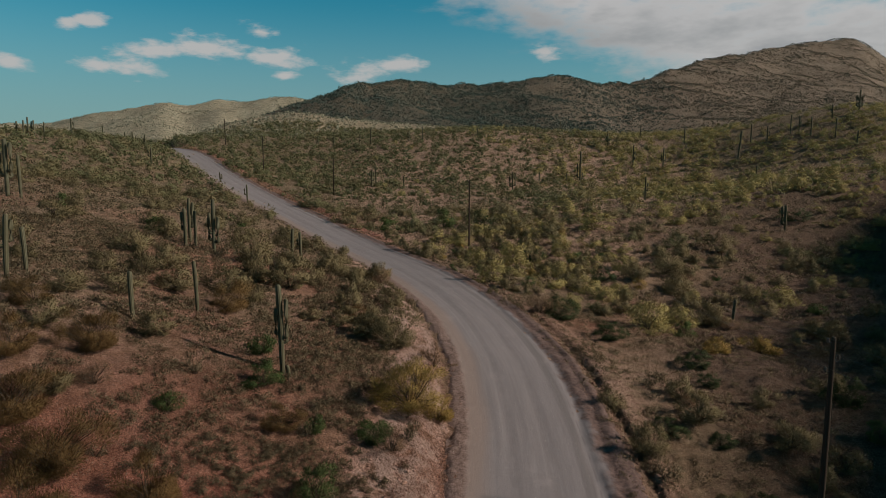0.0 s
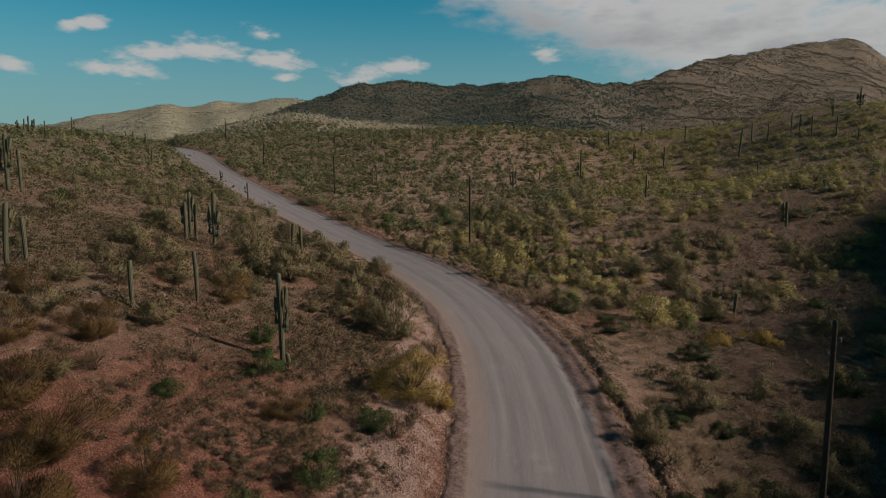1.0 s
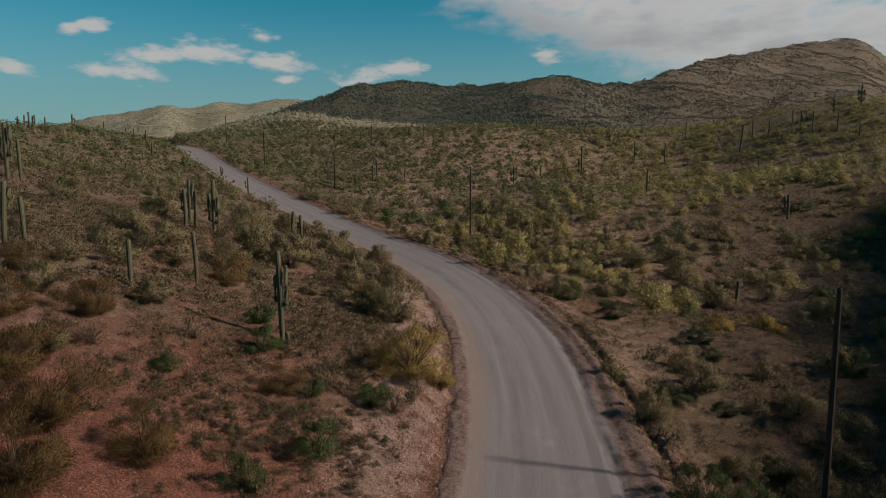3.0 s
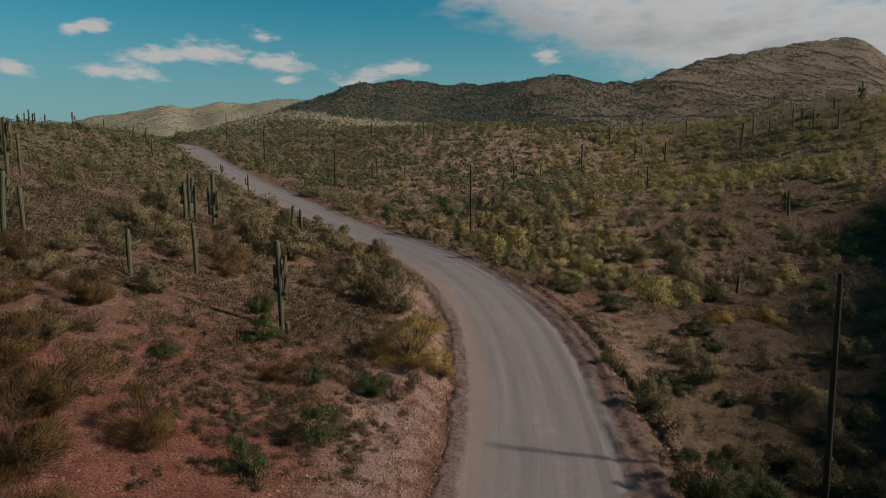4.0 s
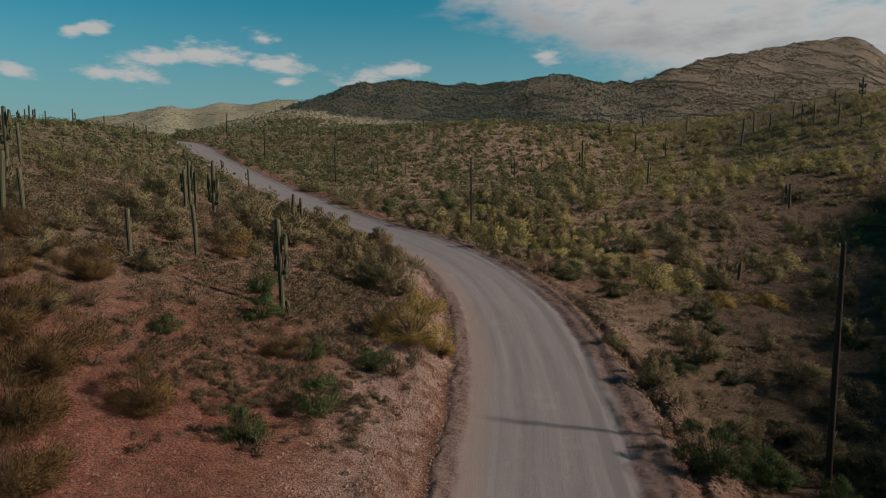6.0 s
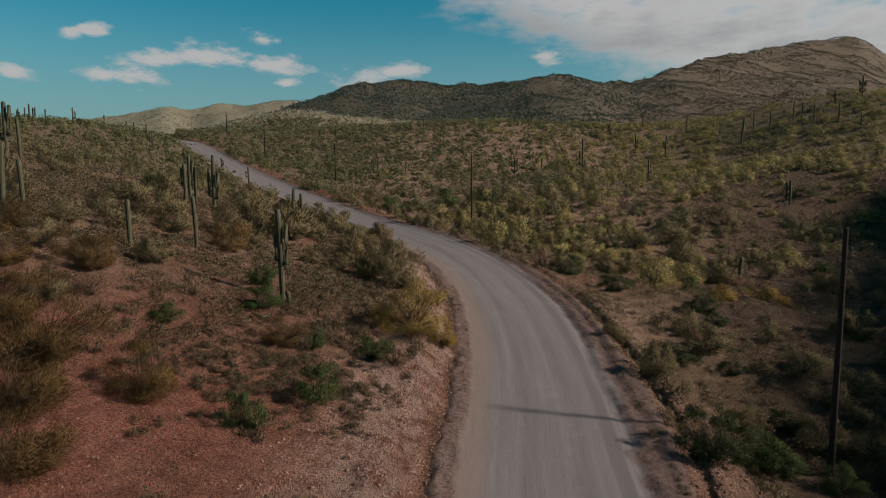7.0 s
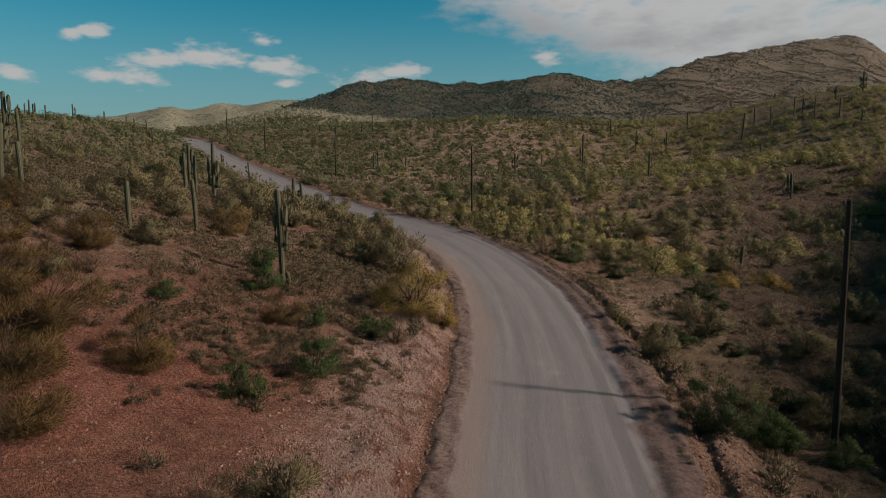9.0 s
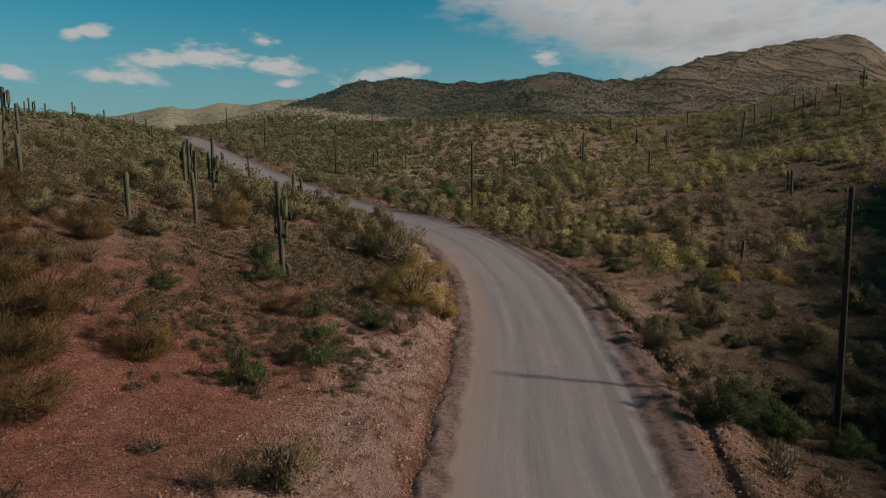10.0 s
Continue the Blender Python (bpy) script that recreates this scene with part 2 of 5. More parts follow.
def land(x, y):
    """The ground's height."""
    x, y = np.ravel(np.asarray(x, float)), np.ravel(np.asarray(y, float))
    z = base_land(x, y)
    off, rz, run = from_road(x, y)
    d = np.abs(off)
    wild = smoothstep(HALF + 0.3, HALF + 5, d)
    r = np.hypot(x, y)
    z = z + wild * (0.16 * rough(x, y, 5.0, 3, 11) + 0.05 * rough(x, y, 0.9, 2, 17)) * np.clip(1.4 - r / 260, 0.2, 1)
    # hummocks round the plants east of the wash
    east = smoothstep(9, 16, off) * smoothstep(0.12, 0.3, x / np.maximum(y, 1)) * smoothstep(170, 110, r)
    z = z + east * (0.26 * rough(x, y, 2.7, 2, 95) + 0.12 * rough(x, y, 1.1, 2, 97))
    bed = rz - 0.07 * np.clip(off, -HALF - 0.5, HALF + 0.5) * smoothstep(75, 45, y) - 0.10
    ditch = 2.75 - 1.0 * smoothstep(26, 15, y)
    right_ditch = -(0.5 - 0.2 * smoothstep(30, 20, y)) * (0.9 + 0.2 * lattice(run, 0 * run, 2.5, 6)) * np.exp(-((off - HALF - ditch - 0.12 * lattice(run, 0 * run, 1.7, 14)) / 0.34) ** 2) * smoothstep(150, 120, y)
    wander = 0.22 * lattice(run, 0 * run, 3.5, 7)
    left_ditch = (0.07 * rough(x, y, 0.5, 2, 79) * np.exp(-((off + HALF + 0.6) / 0.35) ** 2) - 0.03 * np.exp(-((off + HALF + 1.15 + 0.6 * wander) / 0.2) ** 2)) * smoothstep(70, 50, y)
    crumbly = 0.17 * rough(x, y, 1.5, 4, 71) * np.exp(-((off + HALF + 2.6) / 1.3) ** 2) * smoothstep(70, 50, y)
    berm = (0.55 + 0.3 * rough(x, y, 3.0, 3, 75)) * np.exp(-((off - HALF - 3.3) / 1.1) ** 2) * smoothstep(70, 100, y)
    blend = np.where(off < 0, smoothstep(HALF + 1.1, HALF + 2.6, d + 0.3 * rough(x, y, 2.6, 3, 73)), smoothstep(HALF + 2.4, HALF + 5.4, d))
    return bed * (1 - blend) + z * blend + right_ditch + left_ditch + crumbly + berm

# ---- materials ----
class Nodes:
    """A small helper to write node materials."""

    def __init__(self, name):
        self.mat = bpy.data.materials.new(name)
        self.mat.use_nodes = True
        self.tree = self.mat.node_tree
        self.tree.nodes.clear()

    def add(self, kind, **sockets):
        n = self.tree.nodes.new(kind)
        for key, value in sockets.items():
            self.put(n.inputs[key.replace("_", " ")], value)
        return n

    def put(self, socket, value):
        if hasattr(value, "is_linked"):
            self.tree.links.new(value, socket)
        elif isinstance(value, tuple) and len(value) == 3 and socket.type == "RGBA":
            socket.default_value = (*value, 1.0)
        else:
            socket.default_value = value

    def math(self, op, a, b=0.0, c=0.0):
        n = self.tree.nodes.new("ShaderNodeMath")
        n.operation = op
        for i, v in enumerate((a, b, c)):
            self.put(n.inputs[i], v)
        return n.outputs[0]

    def mix(self, fac, a, b, mode="MIX"):
        n = self.tree.nodes.new("ShaderNodeMix")
        n.data_type, n.blend_type = "RGBA", mode
        for i, v in ((0, fac), (6, a), (7, b)):
            self.put(n.inputs[i], v)
        return n.outputs[2]

    def noise(self, scale, detail=4.0, rough=0.55, vector=None):
        n = self.add("ShaderNodeTexNoise", Scale=scale, Detail=detail, Roughness=rough)
        self.put(n.inputs["Vector"], vector if vector is not None else self.place())
        return n.outputs["Fac"]

    def cells(self, scale, feature="F1", vector=None):
        n = self.add("ShaderNodeTexVoronoi", Scale=scale)
        n.feature = feature
        self.put(n.inputs["Vector"], vector if vector is not None else self.place())
        return n

    def place(self):
        return self.add("ShaderNodeNewGeometry").outputs["Position"]

    def step(self, v, lo, hi):
        n = self.add("ShaderNodeMapRange", Value=v)
        n.interpolation_type = "SMOOTHSTEP"
        n.inputs["From Min"].default_value, n.inputs["From Max"].default_value = lo, hi
        return n.outputs[0]

    def attribute(self, name):
        n = self.tree.nodes.new("ShaderNodeAttribute")
        n.attribute_name = name
        return n

    def island(self):
        return self.add("ShaderNodeNewGeometry").outputs["Random Per Island"]

    def each(self):
        return self.add("ShaderNodeObjectInfo").outputs["Random"]

    def bump(self, height, strength, distance):
        return self.add("ShaderNodeBump", Height=height, Strength=strength, Distance=distance).outputs[0]

    def finish(self, colour, roughness=0.9, normal=None, metallic=0.0, through=0.0, specular=0.25):
        b = self.add("ShaderNodeBsdfPrincipled", Base_Color=colour, Roughness=roughness, Metallic=metallic)
        b.inputs["Specular IOR Level"].default_value = specular
        if normal is not None:
            self.put(b.inputs["Normal"], normal)
        shader = b.outputs[0]
        if through:
            t = self.add("ShaderNodeBsdfTranslucent", Color=colour)
            m = self.add("ShaderNodeMixShader", Fac=through)
            self.put(m.inputs[1], shader)
            self.put(m.inputs[2], t.outputs[0])
            shader = m.outputs[0]
        out = self.tree.nodes.new("ShaderNodeOutputMaterial")
        self.put(out.inputs[0], shader)
        return self.mat


def soil_material():
    n = Nodes("desert_soil")
    att = n.attribute("soil")
    sep = n.add("ShaderNodeSeparateColor")
    n.put(sep.inputs[0], att.outputs["Color"])
    red, pale, scrub = sep.outputs[0], sep.outputs[1], sep.outputs[2]
    patch, grain, fine = n.noise(0.35, 5.0), n.noise(3.2, 6.0, 0.65), n.noise(28.0, 3.0, 0.7)
    tan = n.mix(patch, (0.165, 0.122, 0.083), (0.335, 0.258, 0.18))
    rust = n.mix(patch, (0.245, 0.092, 0.066), (0.45, 0.208, 0.16))
    colour = n.mix(red, tan, rust)
    # alpha: slope shade put into the colour, and the dark roadside rubble
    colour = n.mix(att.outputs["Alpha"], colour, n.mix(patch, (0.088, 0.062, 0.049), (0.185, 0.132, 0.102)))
    clod = n.noise(1.6, 7.0, 0.75)
    colour = n.mix(0.75, colour, n.mix(n.step(clod, 0.32, 0.68), (0.22, 0.20, 0.19), (0.82, 0.80, 0.78)), "OVERLAY")
    caliche = n.mix(grain, (0.46, 0.265, 0.212), (0.70, 0.47, 0.39))
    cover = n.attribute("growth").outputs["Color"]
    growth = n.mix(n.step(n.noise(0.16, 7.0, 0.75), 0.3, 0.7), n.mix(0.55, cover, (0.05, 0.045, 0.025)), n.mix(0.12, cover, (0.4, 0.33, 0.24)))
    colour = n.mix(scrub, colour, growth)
    colour = n.mix(n.step(grain, 0.40, 0.68), colour, n.mix(0.5, colour, (0.07, 0.035, 0.022)))
    colour = n.mix(n.math("MULTIPLY", pale, n.step(n.noise(1.1, 7.0, 0.7), 0.40, 0.58)), colour, caliche)
    # loose stones
    stones = n.cells(7.0)
    pick = n.add("ShaderNodeSeparateColor")
    n.put(pick.inputs[0], stones.outputs["Color"])
    chosen = n.math("MULTIPLY", n.step(pick.outputs[0], 0.62, 0.7), n.step(n.math("ADD", stones.outputs["Distance"], n.math("MULTIPLY", fine, 0.3)), 0.46, 0.30))
    grit = n.cells(19.0)
    pick2 = n.add("ShaderNodeSeparateColor")
    n.put(pick2.inputs[0], grit.outputs["Color"])
    chosen2 = n.math("MULTIPLY", n.step(pick2.outputs[1], 0.45, 0.6), n.step(n.math("ADD", grit.outputs["Distance"], n.math("MULTIPLY", fine, 0.25)), 0.56, 0.34))
    colour = n.mix(n.math("MULTIPLY", chosen2, 0.55), colour, n.mix(pick2.outputs[2], (0.16, 0.09, 0.06), (0.50, 0.38, 0.31)))
    colour = n.mix(n.math("MULTIPLY", chosen, 0.6), colour, n.mix(pick.outputs[2], (0.22, 0.13, 0.10), (0.50, 0.38, 0.32)))
    crumb = n.noise(10.0, 8.0, 0.88)
    colour = n.mix(0.95, colour, n.mix(n.step(crumb, 0.36, 0.64), (0.18, 0.16, 0.16), (0.88, 0.87, 0.86)), "OVERLAY")
    colour = n.mix(0.35, colour, n.mix(fine, (0.25, 0.25, 0.25), (1.0, 1.0, 1.0)), "OVERLAY")
    # smooth bedrock bared in the cut
    bare = n.math("MULTIPLY", n.step(pale, 0.55, 0.95), n.step(n.noise(0.8, 6.0, 0.65), 0.42, 0.54))
    colour = n.mix(n.math("MULTIPLY", bare, 0.85), colour, n.mix(n.noise(4.0, 6.0, 0.7), (0.44, 0.285, 0.24), (0.78, 0.575, 0.50)))
    height = n.math("ADD", n.math("ADD", n.math("MULTIPLY", grain, 1.2), n.math("MULTIPLY", crumb, 1.5)), n.math("ADD", chosen, n.math("MULTIPLY", chosen2, 0.5)))
    height = n.math("ADD", height, n.math("MULTIPLY", fine, 0.35))
    return n.finish(colour, 0.95, n.bump(height, 1.0, 0.2), specular=0.1)


def road_material():
    n = Nodes("graded_gravel")
    uv = n.add("ShaderNodeUVMap")
    uv.uv_map = "along"
    sep = n.add("ShaderNodeSeparateXYZ")
    n.put(sep.inputs[0], uv.outputs[0])
    across, run = sep.outputs[0], sep.outputs[1]

    def stretched(sx, sy, scale, detail):
        m = n.add("ShaderNodeMapping")
        m.inputs["Scale"].default_value = (sx, sy, 1.0)
        n.put(m.inputs[0], uv.outputs[0])
        return n.noise(scale, detail, 0.6, m.outputs[0])

    streak = stretched(1.0, 0.035, 3.2, 5.0)
    fine_streak = stretched(1.0, 0.06, 11.0, 3.0)
    wide = stretched(1.0, 0.10, 0.55, 4.0)
    blotch, grain = n.noise(0.5, 6.0, 0.65), n.noise(26.0, 4.0, 0.7)
    grey = n.mix(wide, (0.185, 0.166, 0.172), (0.255, 0.229, 0.236))
    colour = n.mix(n.math("MULTIPLY", n.step(streak, 0.32, 0.78), 0.7), grey, (0.275, 0.248, 0.253))
    colour = n.mix(n.math("MULTIPLY", n.step(fine_streak, 0.5, 0.8), 0.2), colour, (0.175, 0.153, 0.15))
    colour = n.mix(n.math("MULTIPLY", n.step(blotch, 0.55, 0.75), 0.4), colour, (0.325, 0.285, 0.285))
    # a bluish wheel track near the right edge, reddish dust along the left
    drift = n.math("MULTIPLY", n.math("SUBTRACT", wide, 0.5), 1.2)
    track = n.math("SUBTRACT", 1.0, n.math("ABSOLUTE", n.math("MULTIPLY", n.math("SUBTRACT", n.math("ADD", across, drift), HALF - 0.55), 2.2)))
    colour = n.mix(n.math("MULTIPLY", n.step(track, 0.0, 0.8), 0.6), colour, (0.15, 0.135, 0.135))
    dust = n.step(n.math("ADD", across, drift), -HALF + 1.5, -HALF + 0.5)
    colour = n.mix(n.math("MULTIPLY", dust, 0.55), colour, (0.30, 0.215, 0.175))
    # narrow tyre lines that wander along the road
    for at, wide_by, how in ((HALF - 0.12, 0.07, 0.4), (HALF - 0.42, 0.06, 0.3), (HALF - 0.85, 0.09, 0.22), (-0.9, 0.3, 0.16), (0.95, 0.32, 0.16)):
        gap = n.math("ABSOLUTE", n.math("SUBTRACT", n.math("ADD", across, n.math("MULTIPLY", drift, 0.6)), at))
        worn = n.math("MULTIPLY", n.step(gap, wide_by, wide_by * 0.3), n.math("MULTIPLY", n.step(n.noise(1.3, 4.0), 0.3, 0.6), how))
        colour = n.mix(worn, colour, (0.135, 0.118, 0.118))
    # red shoulder of loose earth, widest on the right
    wobble = n.math("MULTIPLY", n.math("SUBTRACT", n.noise(0.8, 5.0), 0.5), 1.6)
    narrow = n.math("MULTIPLY", n.step(run, NEAR_RUN + 18, NEAR_RUN + 3), 0.6)
    right = n.step(n.math("ADD", n.math("ADD", across, narrow), wobble), HALF + 0.05, HALF + 0.7)
    left = n.step(n.math("SUBTRACT", n.math("MULTIPLY", wobble, 0.35), across), HALF - 0.2, HALF + 0.25)
    clod = n.noise(3.5, 7.0, 0.75)
    earth = n.mix(n.noise(2.2, 6.0, 0.7), (0.10, 0.067, 0.06), (0.205, 0.143, 0.13))
    earth = n.mix(0.55, earth, n.mix(n.step(clod, 0.34, 0.66), (0.2, 0.19, 0.19), (0.8, 0.79, 0.78)), "OVERLAY")
    colour = n.mix(right, colour, earth)
    colour = n.mix(left, colour, n.mix(n.step(n.noise(6.0, 7.0, 0.8), 0.3, 0.7), (0.10, 0.066, 0.056), (0.32, 0.225, 0.198)))
    grit = n.cells(9.0)
    pick = n.add("ShaderNodeSeparateColor")
    n.put(pick.inputs[0], grit.outputs["Color"])
    chip = n.math("MULTIPLY", n.step(pick.outputs[0], 0.80, 0.84), n.step(grit.outputs["Distance"], 0.24, 0.13))
    colour = n.mix(n.math("MULTIPLY", chip, 0.65), colour, n.mix(pick.outputs[1], (0.30, 0.24, 0.21), (0.58, 0.53, 0.48)))
    colour = n.mix(0.30, colour, n.mix(grain, (0.2, 0.2, 0.2), (1.0, 1.0, 1.0)), "OVERLAY")
    height = n.math("ADD", n.math("MULTIPLY", fine_streak, 0.3), n.math("ADD", chip, n.math("MULTIPLY", grain, 0.4)))
    height = n.math("ADD", height, n.math("MULTIPLY", n.math("MAXIMUM", right, left), n.math("MULTIPLY", n.noise(9.0, 6.0, 0.75), 2.5)))
    return n.finish(colour, 0.9, n.bump(height, 0.6, 0.04), specular=0.15)


def leaf_material(name, dark, light, dry, dry_share=0.15, through=0.12):
    n = Nodes(name)
    one, thing = n.island(), n.each()
    mid = n.math("ADD", n.math("MULTIPLY", one, 0.08), n.math("ADD", n.math("MULTIPLY", n.noise(2.0, 4.0, 0.7), 0.39), n.math("MULTIPLY", n.step(n.noise(0.4, 3.0, 0.7), 0.25, 0.75), 0.45)))
    colour = n.mix(mid, dark, light)
    colour = n.mix(n.step(n.math("FRACT", n.math("MULTIPLY", one, 17.31)), 1.0 - dry_share, 1.0 - dry_share * 0.6), colour, dry)
    colour = n.mix(n.math("MULTIPLY", thing, 0.5), colour, n.mix(thing, dry, dark))
    # lighter and darker clumps
    colour = n.mix(n.math("MULTIPLY", n.step(n.noise(0.9, 3.0), 0.45, 0.75), 0.35), colour, dry)
    return n.finish(colour, 0.7, through=through, specular=0.2)


def bark_material(name, dark, light, scale=14.0):
    n = Nodes(name)
    m = n.add("ShaderNodeMapping")
    m.inputs["Scale"].default_value = (1.0, 1.0, 0.12)
    n.put(m.inputs[0], n.add("ShaderNodeTexCoord").outputs["Object"])
    g = n.noise(scale, 5.0, 0.65, m.outputs[0])
    return n.finish(n.mix(g, dark, light), 0.9, n.bump(g, 0.6, 0.02), specular=0.15)


def cactus_material():
    n = Nodes("saguaro_skin")
    rib = n.attribute("rib").outputs["Fac"]
    spot = n.noise(2.0, 6.0, 0.65)
    colour = n.mix(n.noise(0.6, 3.0), (0.045, 0.047, 0.027), (0.085, 0.083, 0.048))
    colour = n.mix(n.step(rib, 0.45, 1.0), colour, (0.185, 0.17, 0.112))
    colour = n.mix(n.math("MULTIPLY", n.step(spot, 0.56, 0.74), 0.6), colour, (0.17, 0.13, 0.08))
    colour = n.mix(n.math("MULTIPLY", n.each(), 0.4), colour, (0.10, 0.09, 0.05))
    return n.finish(colour, 0.65, n.bump(n.noise(30.0, 3.0), 0.4, 0.02), specular=0.25)


def stone_material(name, dark, light):
    n = Nodes(name)
    one = n.island()
    colour = n.mix(one, dark, light)
    g = n.noise(9.0, 5.0, 0.65)
    colour = n.mix(n.math("MULTIPLY", g, 0.45), colour, n.mix(0.5, dark, light))
    return n.finish(colour, 0.9, n.bump(g, 0.6, 0.02), specular=0.15)


SOIL, GRAVEL = soil_material(), road_material()
STONE = stone_material("loose_stone", (0.14, 0.072, 0.052), (0.36, 0.23, 0.175))
PALE_STONE = stone_material("pale_bank_stone", (0.22, 0.115, 0.088), (0.46, 0.295, 0.24))
CACTUS = cactus_material()
WOOD_POLE = bark_material("weathered_pole_wood", (0.025, 0.018, 0.013), (0.07, 0.052, 0.04))
TWIG = bark_material("desert_twig", (0.045, 0.032, 0.023), (0.13, 0.098, 0.072))
DRY_BRANCH = bark_material("dry_branch_bark", (0.13, 0.085, 0.058), (0.27, 0.19, 0.135))
DEAD_WOOD = bark_material("sun_bleached_wood", (0.20, 0.15, 0.105), (0.38, 0.31, 0.24))
LEAF = {
    "creosote": leaf_material("creosote_leaf", (0.12, 0.102, 0.052), (0.325, 0.278, 0.15), (0.28, 0.215, 0.12), 0.05, 0.27),
    "paloverde": leaf_material("palo_verde_leaf", (0.19, 0.168, 0.068), (0.56, 0.485, 0.195), (0.44, 0.35, 0.15), 0.12, 0.27),
    "green": leaf_material("fresh_green_leaf", (0.040, 0.080, 0.026), (0.14, 0.215, 0.065), (0.15, 0.15, 0.065), 0.1, 0.38),
    "evergreen": leaf_material("dark_green_leaf", (0.024, 0.045, 0.017), (0.078, 0.115, 0.04), (0.085, 0.085, 0.04), 0.1, 0.3),
    "bursage": leaf_material("bursage_leaf", (0.088, 0.07, 0.044), (0.28, 0.232, 0.145), (0.23, 0.165, 0.10), 0.08, 0.3),
    "golden": leaf_material("golden_bush_leaf", (0.20, 0.15, 0.045), (0.52, 0.38, 0.11), (0.38, 0.24, 0.095), 0.3, 0.38),
    "tawny": leaf_material("tawny_bush_leaf", (0.085, 0.058, 0.024), (0.31, 0.205, 0.082), (0.27, 0.155, 0.065), 0.2, 0.38),
    "gold": leaf_material("gold_bush_leaf", (0.23, 0.17, 0.05), (0.58, 0.43, 0.14), (0.44, 0.29, 0.11), 0.25, 0.38),
    "dry": leaf_material("dry_brush_leaf", (0.15, 0.10, 0.068), (0.36, 0.26, 0.18), (0.35, 0.21, 0.12), 0.3, 0.38),
    # scrub of the back hill, with the blue of distance haze in its colour
    "scrub": leaf_material("hazed_hill_scrub_leaf", (0.042, 0.064, 0.055), (0.125, 0.165, 0.135), (0.13, 0.14, 0.105), 0.12, 0.15),
    "valley": leaf_material("valley_scrub_leaf", (0.074, 0.082, 0.040), (0.285, 0.285, 0.135), (0.25, 0.215, 0.12), 0.08, 0.27),
    "brownscrub": leaf_material("brown_scrub_leaf", (0.082, 0.076, 0.058), (0.23, 0.198, 0.146), (0.22, 0.17, 0.12), 0.15),
    # straw-coloured scrub, paled to carry the distance haze
    "strawscrub": leaf_material("hazed_straw_leaf", (0.19, 0.19, 0.135), (0.37, 0.355, 0.255), (0.36, 0.325, 0.23), 0.2),
    "grass": leaf_material("dry_grass_blade", (0.13, 0.055, 0.032), (0.30, 0.165, 0.095), (0.22, 0.10, 0.05), 0.3),
}
STEEL = Nodes("galvanised_steel").finish((0.16, 0.155, 0.15), 0.6, metallic=0.5)
CERAMIC = Nodes("glazed_insulator").finish((0.10, 0.085, 0.075), 0.35, specular=0.4)

# ---- building helpers ----
def mesh_of(name, verts, faces, material=None, smooth=False):
    me = bpy.data.meshes.new(name)
    me.from_pydata([tuple(v) for v in verts] if not isinstance(verts, list) else verts, [], faces if isinstance(faces, list) else faces.tolist())
    if material:
        me.materials.append(material)
    if smooth:
        me.polygons.foreach_set("use_smooth", np.ones(len(me.polygons), bool))
    return me


def big_mesh(name, verts, tris, material, normals=None):
    """A mesh of very many triangles. normals: which way each vertex of a leafy crown faces."""
    me = bpy.data.meshes.new(name)
    n = len(tris)
    me.vertices.add(len(verts))
    me.vertices.foreach_set("co", np.asarray(verts, np.float32).ravel())
    me.loops.add(3 * n)
    me.loops.foreach_set("vertex_index", np.asarray(tris, np.int32).ravel())
    me.polygons.add(n)
    me.polygons.foreach_set("loop_start", np.arange(0, 3 * n, 3, dtype=np.int32))
    me.update(calc_edges=True)
    me.materials.append(material)
    if normals is not None:
        me.polygons.foreach_set("use_smooth", np.ones(n, bool))
        me.normals_split_custom_set_from_vertices(np.asarray(normals, np.float32))
    return me


def part(name, me, parent, label=""):
    ob = new(name, me)
    ob.parent = parent
    return tagged(ob, label)


